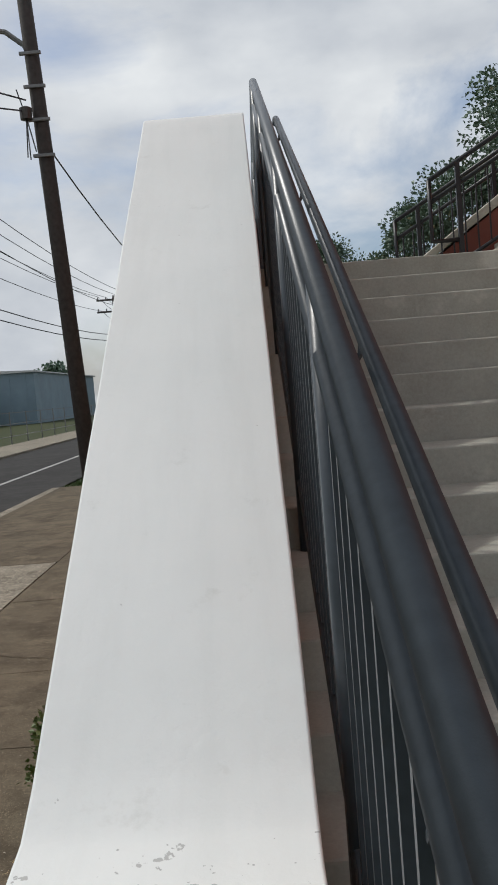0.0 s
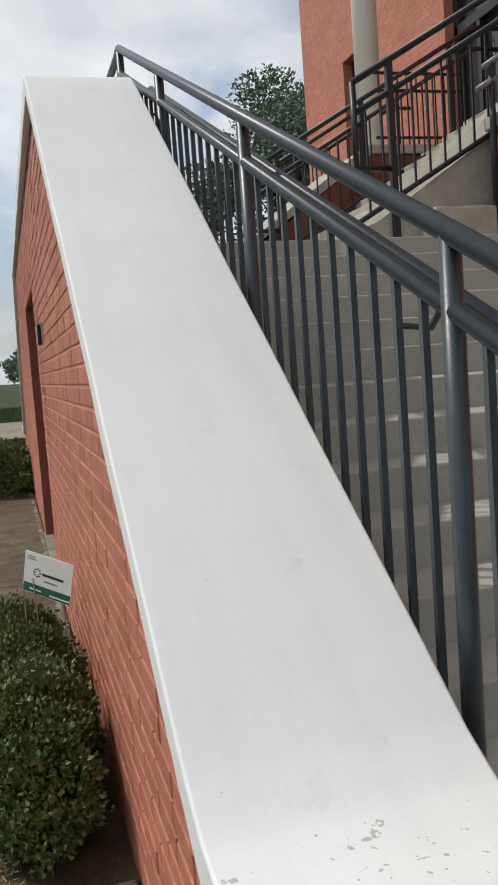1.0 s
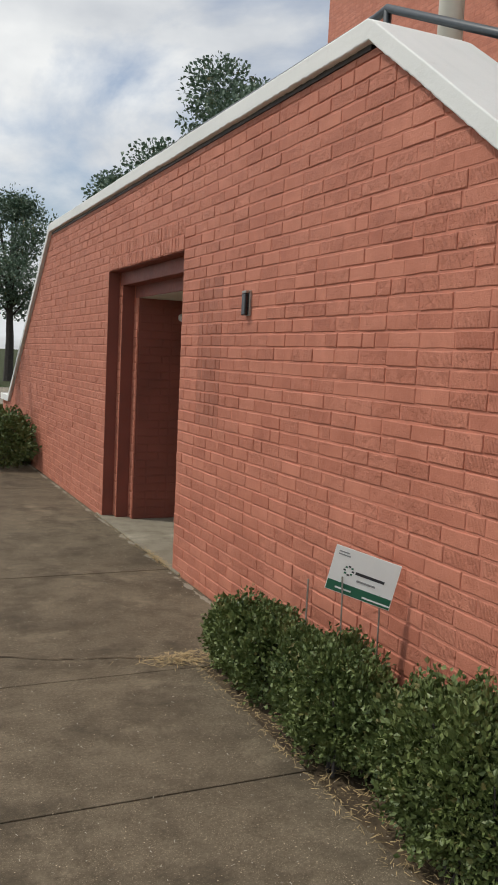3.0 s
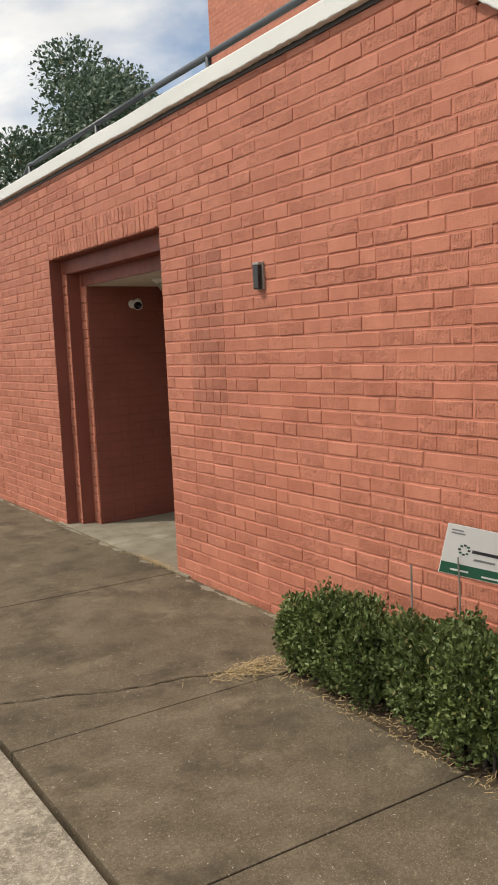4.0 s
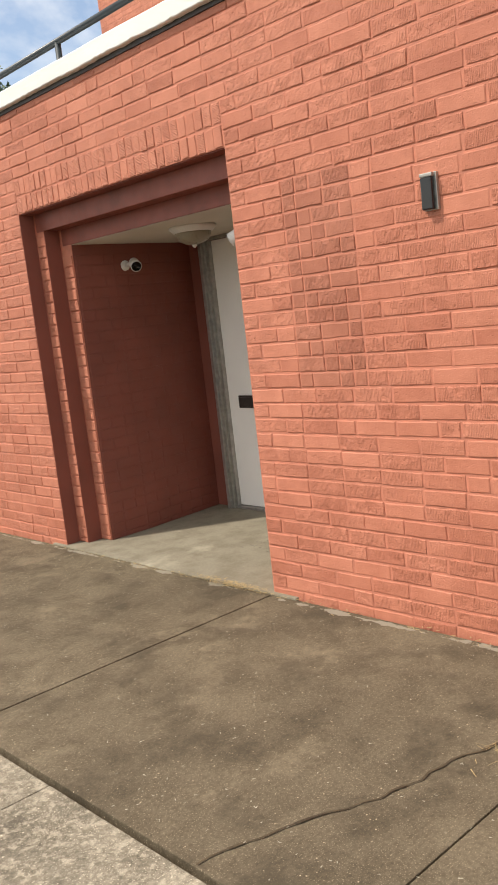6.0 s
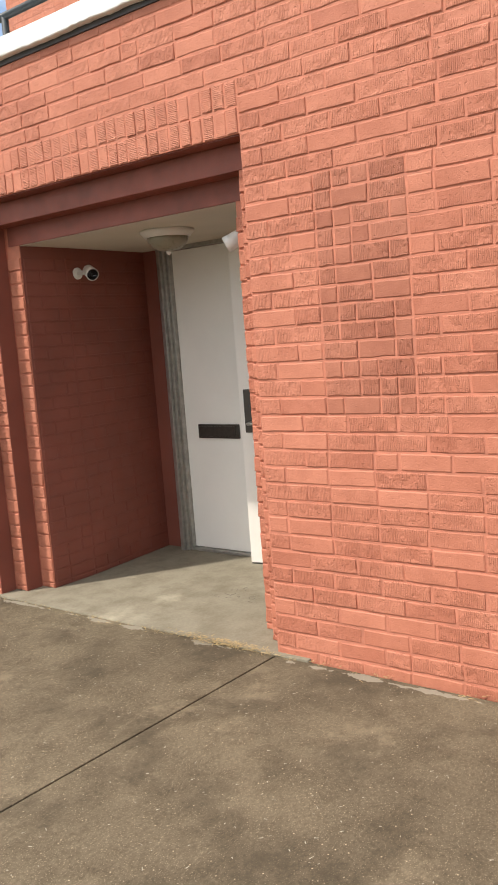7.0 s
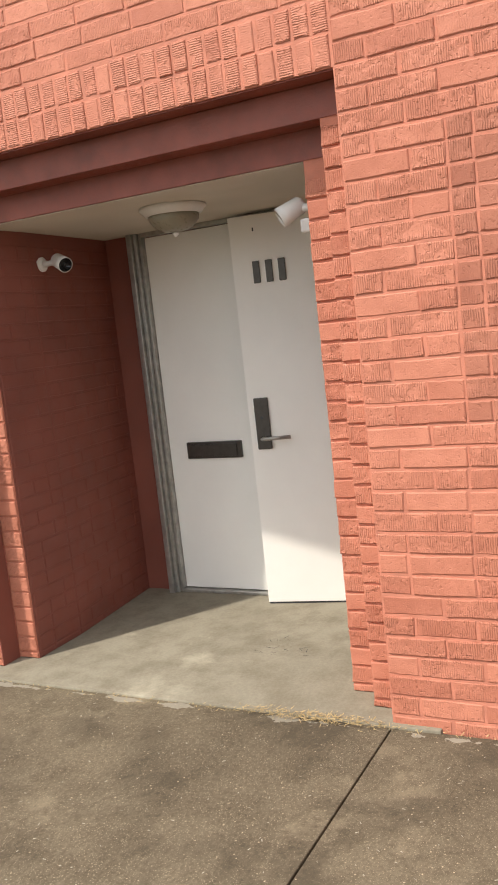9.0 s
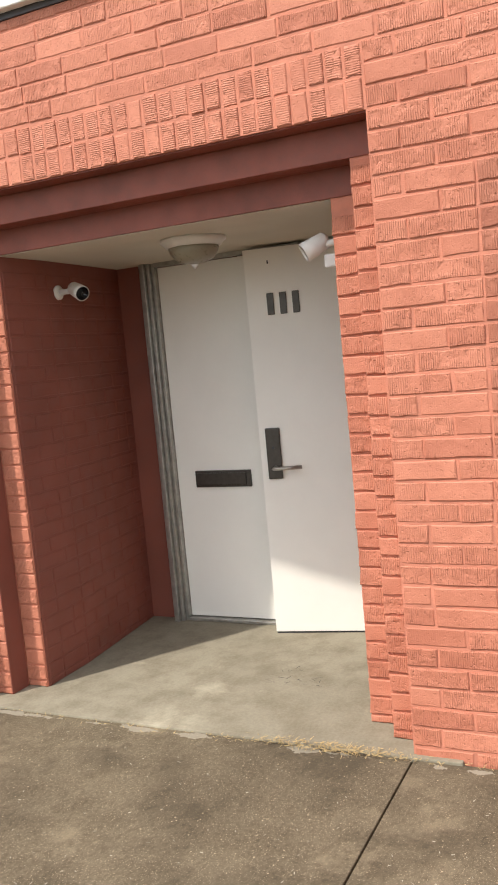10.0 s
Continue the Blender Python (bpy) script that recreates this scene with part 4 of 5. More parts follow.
add_box(bm, B_X + 0.35, B_X + 12, B_N - 0.35, B_N - 0.012, -0.13, B_TOP)
bmesh.ops.remove_doubles(bm, verts=bm.verts[:], dist=0.0005)
part_at("wall", bm, MORTAR, church, "red painted brick wall")
part_at("roof", box(B_X - 0.15, B_X + 12.2, B_S - 0.2, B_N + 0.15, B_TOP, B_TOP + 0.3, 0.02), SHEETGREY, church)
part_at("interior", box(B_X + 0.9, B_X + 1.0, B_S, B_N - 0.4, 0, B_TOP - 0.1), INNER, church, "dim inner wall")


def church_window(y0, y1, z0, z1, panes):
    w = part_at("window", box(B_X + 0.22, B_X + 0.235, y0, y1, z0, z1), GLASS, church, "dim glass window")
    for a, b, c, d in ((y0, y1, z0, z0 + 0.07), (y0, y1, z1 - 0.07, z1), (y0, y0 + 0.07, z0 + 0.07, z1 - 0.07), (y1 - 0.07, y1, z0 + 0.07, z1 - 0.07)):
        part_at("frame_bar", box(B_X + 0.16, B_X + 0.215, a, b, c, d, 0.004), DARKFRAME_AND_SHADE, w)
    for i in range(1, panes):
        y = y0 + (y1 - y0) * i / panes
        part_at("mullion", box(B_X + 0.15, B_X + 0.218, y - 0.04, y + 0.04, z0 + 0.07, z1 - 0.07, 0.004), DARKFRAME_AND_SHADE, w)
    part_at("sill", box(B_X - 0.05, B_X + 0.2, y0 - 0.06, y1 + 0.06, z0 - 0.085, z0, 0.008), LINTEL, w, "red painted sill")


church_window(*holes[0], 2)
church_window(*holes[1], 3)
church_window(*holes[3], 3)
y0, y1, z0, z1 = holes[2]
entry = part_at("entrance", box(B_X + 0.24, B_X + 0.252, y0, y1, z0, z1), GLASS, church, "dim glass entrance doors")
for a, b, c, d in ((y0, y1, z1 - 0.08, z1), (y0, y1, 5.50, 5.62), (y0, y0 + 0.09, z0, z1), (y1 - 0.09, y1, z0, z1), (9.32, 9.40, z0 + 0.2, 5.5), (9.82, 9.90, z0 + 0.2, 5.5), (8.8, 8.88, z0 + 0.2, 5.5), (y0, y1, z0, z0 + 0.2)):
    part_at("frame_bar", box(B_X + 0.14, B_X + 0.235, a + 0.001, b - 0.001, c + 0.001, d - 0.001, 0.005), DARKFRAME_AND_SHADE, entry)
part_at("door_handle", tube([(B_X + 0.13, 9.45, 4.95), (B_X + 0.08, 9.45, 4.95), (B_X + 0.08, 9.45, 5.25), (B_X + 0.13, 9.45, 5.25)], 0.012, 8), STEEL, entry)

# raised letters over the entrance
cu = bpy.data.curves.new("letters", "FONT")
cu.body, cu.size, cu.extrude = "ZION", 0.42, 0.015
tmp = new("letters", cu)
bpy.context.view_layer.update()
me = bpy.data.meshes.new_from_object(tmp.evaluated_get(bpy.context.evaluated_depsgraph_get()))
bpy.data.objects.remove(tmp)
me.materials.clear()
me.materials.append(PLASTIC)
letters = new("letters", me)
tagged(letters, "white raised letters on the red brick facade", "lettering")
letters.matrix_world = Matrix.Translation((B_X - 0.02, 10.74, 6.72)) @ Matrix(((0, 0, -1, 0), (-1, 0, 0, 0), (0, 1, 0, 0), (0, 0, 0, 1)))
flood = thing("facade_floodlight", "small twin floodlight on the red brick facade", "lamp", at=(B_X, 10.84, 6.50))
part("box", box(-0.04, 0.0, -0.04, 0.04, -0.04, 0.04, 0.01), PLASTIC, flood)
for s in (-1, 1):
    q = Vector((-0.6, 0.75 * s, -0.3)).normalized().to_track_quat("Z", "Y").to_matrix().to_4x4()
    part("head", lathe([(0.02, 0.0), (0.026, 0.04), (0.042, 0.10), (0.038, 0.104)], 16, (-0.05, 0.04 * s, 0.0), q), PLASTIC, flood, "", True)

column = thing("porch_column", "round cream-painted porch column on a square base", "column", at=(4.10, 10.2, 3.82))
part("shaft", lathe([(0.150, 0.10), (0.150, 3.0), (0.145, 6.5)], 40), COLUMN, column, "", True)
part("base", box(-0.21, 0.21, -0.21, 0.21, 0.0, 0.10, 0.012), COLUMN, column)
bm = box(3.6, 5.10, 5.0, 12.0, 10.15, 10.6, 0.02)
tagged(mesh_object("porch_roof", bm, COLUMN), "cream porch roof carried by the column", "roof", kind="structure")


# ---- trees ----
def tree(at, height, crown_r, seed, label, leaves=9000, size=0.20):
    t = thing("tree", label, "tree", "trees behind the building", at=at)
    rng = random.Random(seed)
    bm = bmesh.new()
    h0 = height * 0.45
    add_tube(bm, [(0, 0, -0.1), (0.05, 0.02, h0 * 0.5), (0.0, 0.08, h0), (0.1, 0.1, height * 0.8)], [0.26, 0.2, 0.15, 0.05], 9)
    clumps = []
    for i in range(26):
        a = rng.uniform(0, 2 * math.pi)
        f = rng.uniform(0.0, 1.0)
        z = h0 * 0.8 + (height - h0 * 0.8) * f * 0.93
        rr = crown_r * math.sin(math.pi * min(1, 0.18 + 0.78 * f)) * rng.uniform(0.3, 1.0)
        c = (rr * math.cos(a), rr * math.sin(a), z)
        clumps.append((*c, crown_r * rng.uniform(0.22, 0.42)))
        add_tube(bm, [(0.02, 0.05, h0 * 0.7 + f * h0 * 0.6), (c[0] * 0.5, c[1] * 0.5, (h0 + z) / 2 + 0.2), c], [0.06, 0.045, 0.015], 5)
    part("trunk", bm, BARK, t)

    r = np.random.default_rng(seed)
    C = np.array(clumps)[r.integers(len(clumps), size=leaves)]
    d = unit(r.normal(0, 1, (leaves, 3)))
    v, f = leaf_cloud(C[:, :3] + d * (C[:, 3] * r.uniform(0.3, 1.1, leaves))[:, None] * np.array((1, 1, 0.75)), d, size, r)
    crown = from_lists("crown", v, f, TREELEAF, t)
    crown["kind"] = "stuff"
    return t


tree((12.9, 38.5, -0.1), 14.5, 5.0, 21, "tall leafy dark green tree beyond the building", 42000, 0.20)
tree((16.6, 41.0, -0.1), 13.7, 3.8, 24, "tall leafy dark green tree beside another", 26000, 0.20)
tree((8.6, 42.0, -0.1), 10.3, 2.0, 22, "leafy tree standing far behind the landing", 20000, 0.15)
tree((4.3, 46.0, -0.1), 9.2, 3.1, 23, "smaller leafy tree behind the landing", 16000, 0.15)
for k, (x, y, h, r) in enumerate([(-34, 150, 9, 4.5), (-42, 165, 8, 5), (-19, 190, 9, 5), (-8, 210, 8, 5), (4, 180, 8, 5)]):
    tree((x, y, -0.1), h, r, 40 + k, "far dark tree beyond the street", 2200, 0.7)


# ---- street poles and wires ----
def utility_pole(at, height, lean, arms, label, lamp=False, r=0.15):
    t = thing("utility_pole", label, "utility pole", "utility poles along the street", at=at)
    top = Vector((lean[0], lean[1], height))
    part("shaft", tube([(0, 0, -0.2), tuple(top * 0.5), tuple(top)], [r, r * 0.87, r * 0.72], 12), BARK, t, "weathered timber shaft", True)
    for f in arms:
        c = top * f
        arm = part("crossarm", box(c.x - 1.2, c.x + 1.2, c.y - 0.06, c.y + 0.06, c.z - 0.06, c.z + 0.06, 0.01), BARK, t)
        for dx in (-1.1, -0.55, 0.55, 1.1):
            part("insulator", lathe([(0.03, 0), (0.05, 0.05), (0.03, 0.08), (0.05, 0.12), (0.02, 0.17)], 8, (c.x + dx, c.y, c.z + 0.06)), BRONZE, arm)
    if lamp:
        c = top * 0.70
        part("lamp_arm", tube([tuple(c), (c.x + 0.8, c.y, c.z + 0.35), (c.x + 1.5, c.y, c.z + 0.4)], 0.035, 8), FENCEMETAL, t)
        part("lamp_head", lathe([(0.02, 0.1), (0.14, 0.06), (0.17, -0.02), (0.10, -0.14)], 12, (c.x + 1.6, c.y, c.z + 0.36)), FENCEMETAL, t)
    return t


near_pole = utility_pole((-2.96, 16.4, -0.1), 12.5, (-0.61, 0.0), [], "dark weathered timber utility pole close by", r=0.165)
for dx, dy, dz in ((-0.7, -0.2, 0.5), (-0.5, 0.1, -0.55), (-0.62, -0.1, -0.7), (-0.52, -0.3, -0.8)):
    part("drop_wire", tube([(-0.56, -0.2, 7.0), (dx, dy, 7.0 + dz)], 0.012, 5), INK, near_pole)
for z in (7.55, 6.95, 8.15, 6.3):
    part("bracket", box(-0.61 * z / 12.5 - 0.2, -0.61 * z / 12.5 + 0.2, -0.18, -0.12, z - 0.03, z + 0.03, 0.01), FENCEMETAL, near_pole)
part("closure", lathe([(0.03, -0.12), (0.11, -0.1), (0.12, 0.1), (0.04, 0.14)], 12, (-0.56, -0.20, 7.05)), BRONZE, near_pole, "dark cable closure")
part("lamp_arm", tube([(-0.40, 0, 8.05), (-0.52, 0, 8.35), (-0.85, 0, 8.62), (-2.4, 0, 8.95)], 0.05, 8), FENCEMETAL, near_pole)
utility_pole((-9.2, 60, -0.1), 9.0, (0.2, 0), [0.97, 0.88], "timber utility pole with cross-arms across the street", True)
utility_pole((-10.4, 88, -0.1), 10.2, (0.0, 0), [0.98, 0.9], "timber utility pole with cross-arms down the street", True)
utility_pole((-10.8, 120, -0.1), 11.8, (-0.7, 0), [0.96, 0.88], "far timber utility pole with cross-arms")
utility_pole((-11.2, 150, -0.1), 11.5, (-0.1, 0), [0.96, 0.9], "farther timber utility pole with cross-arms")
utility_pole((-2.2, 43.0, -0.1), 9.0, (-0.1, 0), [], "plain timber pole on the verge")
utility_pole((-2.4, 66.0, -0.1), 9.5, (-0.35, 0), [], "plain timber pole farther along the verge")
utility_pole((-2.5, 90.0, -0.1), 9.5, (0.1, 0), [0.97], "timber pole far along the verge")
utility_pole((-2.4, 120.0, -0.1), 10.0, (0, 0), [0.97, 0.9], "timber pole with cross-arms far along the verge")


def wire(a, b, sag, r=0.012):
    a, b = Vector(a), Vector(b)
    pts = [a.lerp(b, i / 12) - Vector((0, 0, sag * 4 * (i / 12) * (1 - i / 12))) for i in range(13)]
    t = thing("overhead_wire", "thin dark overhead wire between poles", "wire", "overhead wires", at=tuple(a))
    part("cable", tube([tuple(p - a) for p in pts], r, 5), INK, t)


wire((-3.25, 16.4, 6.45), (-2.25, 43, 6.4), 0.9, 0.016)
wire((-2.25, 43, 6.4), (-2.7, 66, 8.6), 0.7, 0.016)
for dx, z in ((-1.1, 11.4), (-0.5, 11.3), (0.5, 11.3), (1.1, 11.4), (-0.9, 10.4), (0.9, 10.4)):
    wire((-9.0 + dx, 60, z - 2.5), (-10.4 + dx, 88, z - 1.3), 0.5, 0.016)
    wire((-9.2 + dx, 5, z - 2.1), (-9.0 + dx, 60, z - 2.5), 1.0, 0.016)
for z in (7.2, 6.8):
    wire((-9.2, 5, z - 1), (-9.1, 60, z - 1), 0.8, 0.024)
    wire((-9.1, 60, z - 1), (-10.4, 88, z - 1), 0.5, 0.024)
wire((-3.5, 16.2, 7.2), (-14, 5, 9.5), 0.4, 0.016)
wire((-3.5, 16.2, 7.0), (-14, 2, 6.4), 0.4, 0.016)


# ---- buildings across the street ----
def shed(name, label, x0, x1, y0, y1, h, wall_mat, roof_mat, doors):
    t = thing(name, label, "building", at=((x0 + x1) / 2, (y0 + y1) / 2, -0.1))
    bm = bmesh.new()
    n = int((x1 - x0) / 0.9)
    for i in range(n):
        xa = x0 + (x1 - x0) * i / n
        xb = x0 + (x1 - x0) * (i + 1) / n
        add_box(bm, xa, xb, y0 + (0.05 if i % 2 else 0), y1, -0.1, h)
    part_at("wall", bm, wall_mat, t)
    part_at("roof", prism([(x0 - 0.3, h), (x1 + 0.3, h), (x1 + 0.3, h + 0.15), ((x0 + x1) / 2, h + 1.1), (x0 - 0.3, h + 0.15)], "y", y0 - 0.4, y1 + 0.3), roof_mat, t)
    for dx, w, dh in doors:
        part_at("door", box(dx - w / 2, dx + w / 2, y0 - 0.12, y0 - 0.02, -0.1, dh, 0.03), SHEETGREY, t, "pale roller door")
    return t


shed("warehouse", "long blue-grey metal warehouse across the street", -62, -24, 95, 130, 5.6, SHEETBLUE, SHEETROOF, [(-30, 3.2, 3.8), (-38, 3.2, 3.8)])
shed("warehouse", "pale grey metal warehouse farther down the street", -23, -8, 150, 180, 7.5, SHEETGREY, SHEETROOF, [(-15, 4, 4)])
shed("shed", "low blue metal shed with a pale lean-to roof", -42, -28, 82, 92, 3.4, SHEETBLUE, SHEETROOF, [])
fence = thing("fence", "low galvanised wire fence along the far kerb", "fence", at=(-15, 60, -0.1))
for i in range(26):
    part_at("post", tube([(-11.8, 30 + 3 * i, -0.1), (-11.8, 30 + 3 * i, 1.5)], 0.03, 6), FENCEMETAL, fence)
for z in (0.3, 0.9, 1.45):
    part_at("rail", box(-11.82, -11.78, 30, 105, z - 0.015, z + 0.015), FENCEMETAL, fence)
bm = box(-11.2, -8.7, -60, 300, -0.13, 0.0, 0.02)
tagged(mesh_object("pavement_far", bm, APRON), "pale concrete pavement across the street", "pavement", kind="structure")


def verge(name, x0, x1, y0, y1, count, seed):
    rng = np.random.default_rng(seed)
    v, f = [], []
    for _ in range(count):
        x, y = rng.uniform(x0, x1), rng.uniform(y0, y1)
        a, h = rng.uniform(0, 6.28), rng.uniform(0.05, 0.13)
        w = 0.012
        k = len(v)
        v += [(x - w * math.cos(a), y - w * math.sin(a), -0.11), (x + w * math.cos(a), y + w * math.sin(a), -0.11), (x + rng.uniform(-0.04, 0.04), y + rng.uniform(-0.04, 0.04), -0.10 + h)]
        f.append((k, k + 1, k + 2))
    tagged(from_lists(name, v, f, GRASS), "short green grass on the verge", "grass", kind="stuff")


verge("grass", -3.7, 1.5, 17.0, 26.0, 26000, 31)
verge("grass", -3.7, 3.0, 37.0, 60.0, 26000, 32)


# ---- bricks ----
BRICK_CACHE = {}


def brick_shape(outline, face, depth, round_in=0.0052, rng=None):
    """Verts and faces of one brick: outline of (along, up) round its middle, its face pushed out by depth."""
    rings = []
    rough = []
    for i, (u, v) in enumerate(outline):       # corners plus two worn points on the long edges
        u2, v2 = outline[(i + 1) % len(outline)]
        rough.append((u, v))
        if abs(u2 - u) > 0.05:
            rough += [(u + (u2 - u) * 0.36, v + (v2 - v) * 0.36), (u + (u2 - u) * 0.68, v + (v2 - v) * 0.68)]
    outline = rough
    wander = [(rng.uniform(-0.0022, 0.0022), rng.uniform(-0.0020, 0.0020)) if rng else (0, 0) for _ in outline]
    for inset, x in ((-0.0006, face + depth), (0.0014, face + 0.0026), (round_in, face)):
        ring = []
        for (u, v), (ju, jv) in zip(outline, wander):
            u, v = u + ju, v + jv
            ring.append((x, u - math.copysign(min(inset, abs(u) * 0.5), u), v - math.copysign(min(inset, abs(v) * 0.5), v)))
        rings.append(ring)
    n = len(outline)
    verts = [p for r in rings for p in r]
    faces = []
    for k in range(2):
        for i in range(n):
            j = (i + 1) % n
            faces.append((k * n + i, k * n + j, (k + 1) * n + j, (k + 1) * n + i))
    faces.append(tuple(2 * n + i for i in range(n)))
    return verts, [f[::-1] for f in faces]


def brick_object(parent, along, up, length, height, face_x, mat, key):
    name = (round(length, 3), round(height, 3), mat.name, key)
    if name not in BRICK_CACHE:
        h, w = height / 2, length / 2
        v, f = brick_shape([(-w, -h), (w, -h), (w, h), (-w, h)], 0.0, 0.012, rng=rng_b)
        me = bpy.data.meshes.new("brick")
        me.from_pydata(v, [], f)
        me.materials.append(mat)
        me.update()
        BRICK_CACHE[name] = me
    ob = new("brick", BRICK_CACHE[name])
    ob.parent = parent
    ob.matrix_basis = Matrix.Translation((face_x, along, up)) @ Matrix.Rotation(random.uniform(-0.004, 0.004), 4, "X")
    return ob


rng_b = random.Random(77)
far_v, far_f = [], []
patch_v, patch_f = [], []


def joined_brick(corners, face_x, store=None):
    vs, fs = store if store is not None else (far_v, far_f)
    cy = sum(c[0] for c in corners) / 4
    cz = sum(c[1] for c in corners) / 4
    v, f = brick_shape([(c[0] - cy, c[1] - cz) for c in corners], 0.0, 0.012, rng=rng_b)
    k = len(vs)
    vs.extend((x + face_x, y + cy, z + cz) for x, y, z in v)
    fs.extend(tuple(i + k for i in q) for q in f)


def lay_course(y0, y1, shift, rng, half=0.10, unit=LENGTH):
    """Brick ends along one course, with a header here and there."""
    out = []
    y = y0
    first = True
    while y < y1 - 0.02:
        L = unit
        if first and shift:
            L = unit * 0.5
        elif rng.random() < half:
            L = unit * 0.5
        L *= rng.uniform(0.97, 1.03)
        e = y + L
        if e > y1 - unit * 0.28:
            e = y1
        out.append((y, e))
        y = e
        first = False
    return out


PATCH_Y, PATCH_Z = (6.42, 6.83), (1.10, 2.02)
NEAR = (5.62, OPEN_S)
count_near = 0
rows = int((PEAK_Z - COPE - BASE_Z) / COURSE) + 1
for k in range(rows):
    z0 = BASE_Z + k * COURSE
    z1 = z0 + COURSE
    top = PEAK_Z - COPE - GAP
    if z0 > top - 0.02:
        break
    zt = min(z1 - JOINT / 2, top - 0.004)
    zb = max(z0 + JOINT / 2, -0.02)
    (sb, nb), (st, nt) = wall_reach(zb), wall_reach(zt)
    spans = []
    if z0 + COURSE / 2 < OPEN_TOP + 0.222:
        spans = [(sb, OPEN_S, st, None), (OPEN_N, nb, None, nt)]
    else:
        spans = [(sb, nb, st, nt)]
    for y0, y1, cut0, cut1 in spans:
        breaks = [y0]
        patch_here = PATCH_Z[0] < z0 + COURSE / 2 < PATCH_Z[1] and y0 < PATCH_Y[0] < y1
        if patch_here:
            breaks += list(PATCH_Y)
        breaks.append(y1)
        bricks = []
        for i, (a, b) in enumerate(zip(breaks, breaks[1:])):
            is_patch = patch_here and i == 1
            if y0 == OPEN_N and i == 0:
                ends = lay_course(a, b, k % 2, rng_b)
            else:
                ends = [(a + b - q, a + b - p) for p, q in lay_course(a, b, k % 2, rng_b, 0.10 if not is_patch else 0.35, LENGTH if not is_patch else 0.165)][::-1]
            bricks += [(p, q, is_patch) for p, q in ends]
        for j, (p, q, is_patch) in enumerate(bricks):
            face = WALL_X + rng_b.uniform(-0.0016, 0.0022)
            pa, qa = p + JOINT / 2, q - JOINT / 2
            pt, qt = pa, qa
            if cut0 is not None and cut0 > y0 + 0.001 or (cut1 is not None and cut1 < y1 - 0.001):
                if cut0 is not None:
                    pt, qt = max(pa, cut0), max(qa, cut0 + 0.006)
                if cut1 is not None:
                    pt, qt = min(pt, cut1 - 0.006), min(qt, cut1)
            near = NEAR[0] <= p and q <= NEAR[1] + 0.001 and z1 < 2.32
            if near and not is_patch:
                brick_object(wall, (pa + qa) / 2, (zb + zt) / 2, round(qa - pa, 2), zt - zb, face, BRICK, rng_b.randrange(5))
                count_near += 1
            else:
                joined_brick([(pa, zb), (qa, zb), (qt, zt), (pt, zt)], face, (patch_v, patch_f) if is_patch else None)

# two rowlock courses over the opening
for r in range(2):
    z0 = OPEN_TOP + r * 0.111
    n = 31
    w = (OPEN_N - OPEN_S) / n
    for i in range(n):
        ya = OPEN_S + i * w
        brick_object(wall, ya + w / 2 + (rng_b.uniform(-0.002, 0.002)), z0 + 0.0555 - 0.002 + rng_b.uniform(-0.004, 0.002), round(w - 0.009, 3), 0.102, WALL_X + rng_b.uniform(-0.003, 0.002), ROWLOCK, rng_b.randrange(6))
# header bricks on the stepped reveals
for x, side, side_n, drop in STEPS_IN:
    prev, prev_n = (0.0, 0.0) if side < 0.15 else STEPS_IN[0][1:3]
    for k in range(int((OPEN_TOP - drop - BASE_Z) / COURSE)):
        zb, zt = max(BASE_Z + k * COURSE + JOINT / 2, 0.013), BASE_Z + (k + 1) * COURSE - JOINT / 2
        face = x - 0.009 + rng_b.uniform(-0.002, 0.002)
        joined_brick([(OPEN_S + prev + 0.004, zb), (OPEN_S + side + rng_b.uniform(-0.004, 0.005), zb), (OPEN_S + side, zt), (OPEN_S + prev + 0.004, zt)], face)
        joined_brick([(OPEN_N - side_n + rng_b.uniform(-0.002, 0.002), zb), (OPEN_N - prev_n - 0.004, zb), (OPEN_N - prev_n - 0.004, zt), (OPEN_N - side_n, zt)], face)
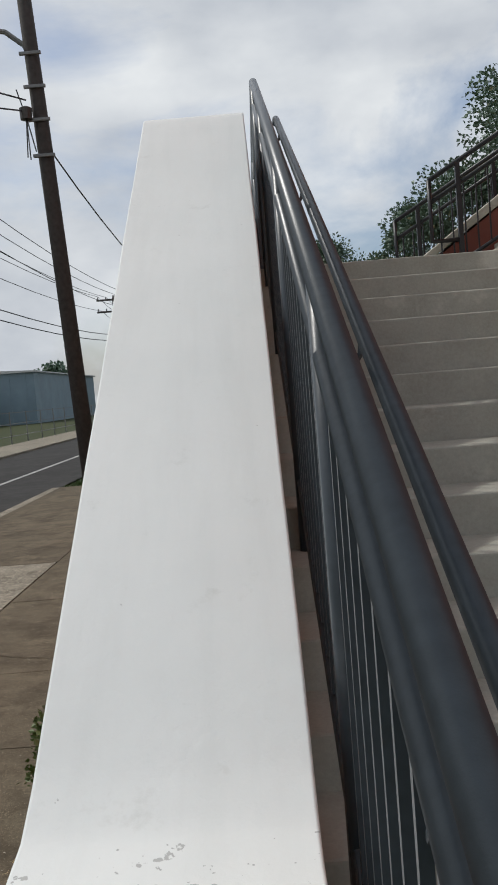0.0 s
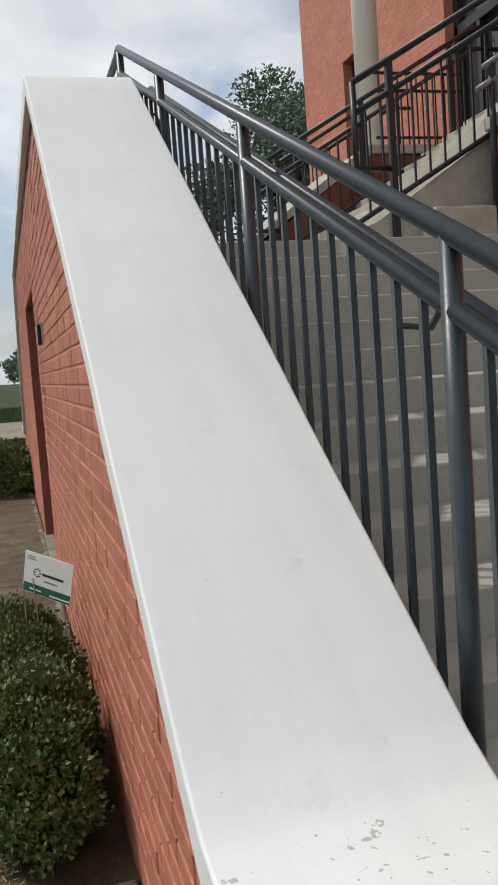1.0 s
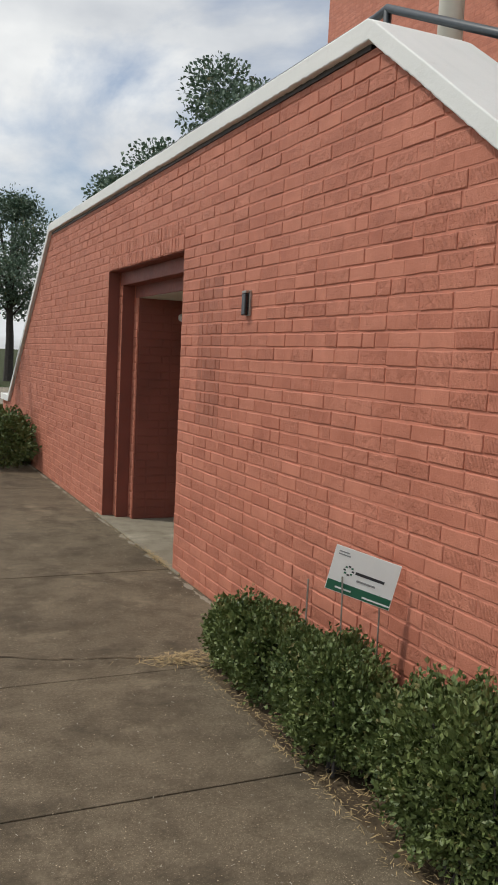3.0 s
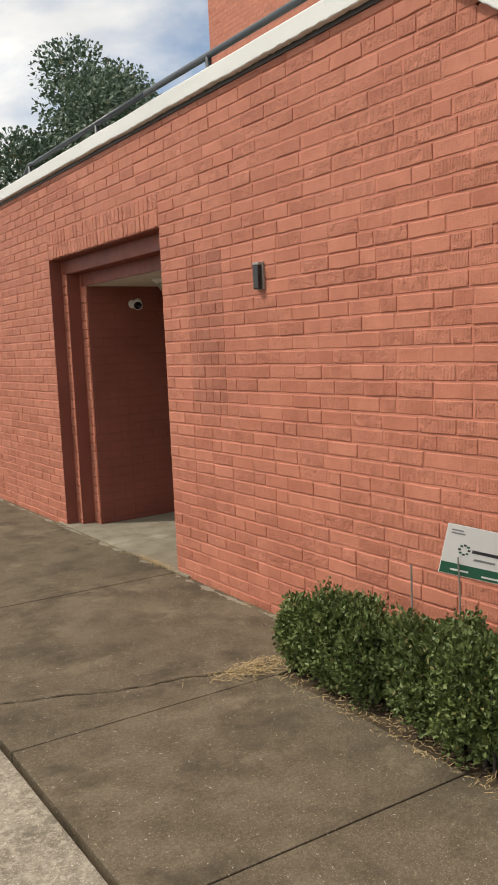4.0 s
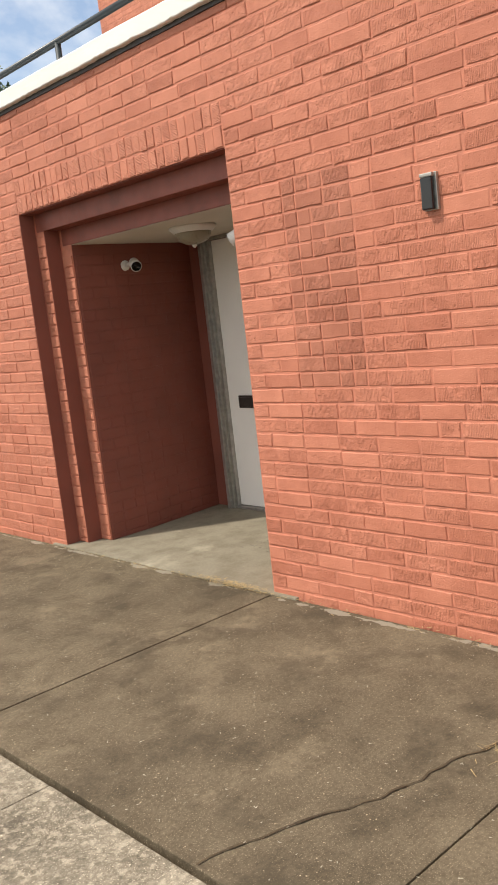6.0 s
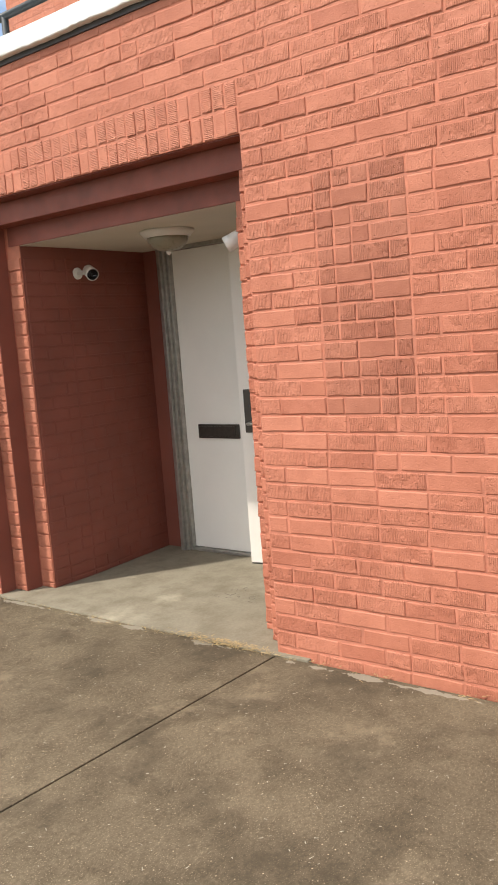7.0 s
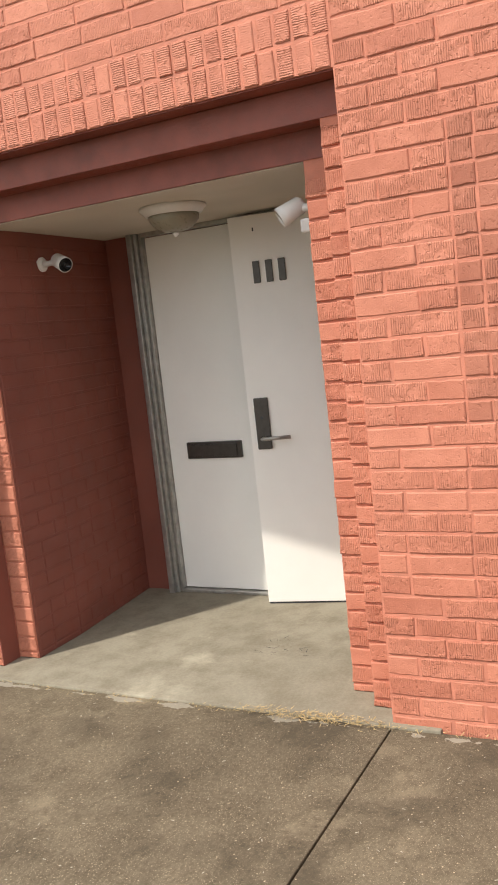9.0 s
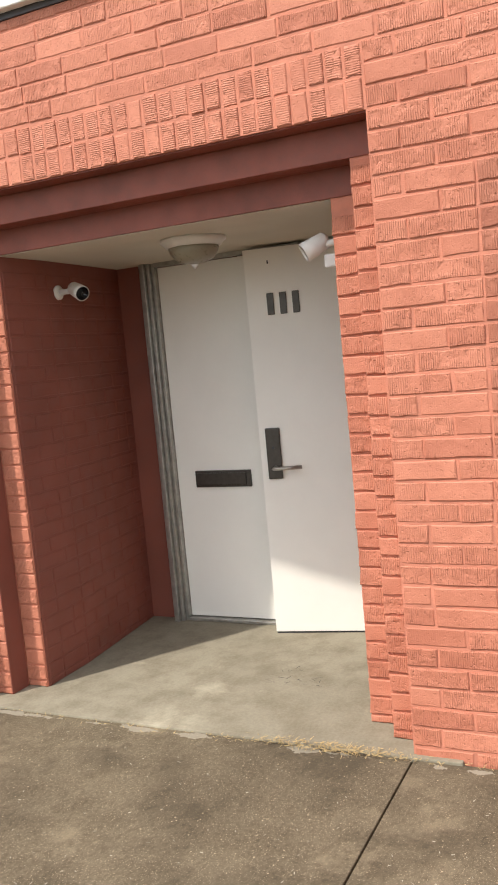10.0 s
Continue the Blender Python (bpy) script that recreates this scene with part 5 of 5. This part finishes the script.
# courses of the recess side walls, thickly painted, their shade kept in the red
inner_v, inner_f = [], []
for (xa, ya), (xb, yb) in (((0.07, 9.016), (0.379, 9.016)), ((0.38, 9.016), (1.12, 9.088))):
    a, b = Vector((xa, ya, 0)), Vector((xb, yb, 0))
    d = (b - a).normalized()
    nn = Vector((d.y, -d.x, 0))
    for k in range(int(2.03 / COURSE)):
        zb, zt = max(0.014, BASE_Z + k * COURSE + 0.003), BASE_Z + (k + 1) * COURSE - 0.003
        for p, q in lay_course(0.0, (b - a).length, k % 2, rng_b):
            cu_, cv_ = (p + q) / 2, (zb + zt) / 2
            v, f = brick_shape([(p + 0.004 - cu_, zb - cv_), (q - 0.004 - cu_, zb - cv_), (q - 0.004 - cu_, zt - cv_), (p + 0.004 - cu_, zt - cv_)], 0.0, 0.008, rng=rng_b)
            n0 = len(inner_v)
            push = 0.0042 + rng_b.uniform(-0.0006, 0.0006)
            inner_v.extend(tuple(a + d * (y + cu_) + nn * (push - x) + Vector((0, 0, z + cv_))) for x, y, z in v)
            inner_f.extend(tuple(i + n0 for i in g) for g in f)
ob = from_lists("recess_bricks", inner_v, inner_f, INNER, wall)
ob["kind"] = "stuff"
field = from_lists("brick_field", far_v, far_f, BRICK_FAR, wall)
field["kind"] = "stuff"
PATCHPAINT = painted_brick("older_brick_paint", island=True, tone=0.80)
field = from_lists("brick_patch", patch_v, patch_f, PATCHPAINT, wall)
field["kind"] = "stuff"
field["label"] = "darker patch of shorter infill bricks"

# far facade brickwork, joined
fv, ff = [], []
rng_f = random.Random(3)
z = 3.6
while z < B_TOP - 0.1:
    zt = min(z + 0.066, B_TOP)
    for a, b in lay_course(8.0, B_N, int(z / 0.0745) % 2, rng_f):
        a2, b2 = a + 0.005, b - 0.005
        if any(h[0] - 0.12 < (a + b) / 2 < h[1] + 0.12 and h[2] - 0.09 < z + 0.03 < h[3] + 0.02 for h in holes):
            continue
        joined_brick([(a2, z), (b2, z), (b2, zt), (a2, zt)], B_X + 0.0095 + rng_f.uniform(-0.0006, 0.001), (fv, ff))
    z += 0.0745
ob = from_lists("facade_bricks", [(x - B_X, y - 8.5, zz) for x, y, zz in fv], ff, FACADE, church)
ob["kind"] = "stuff"
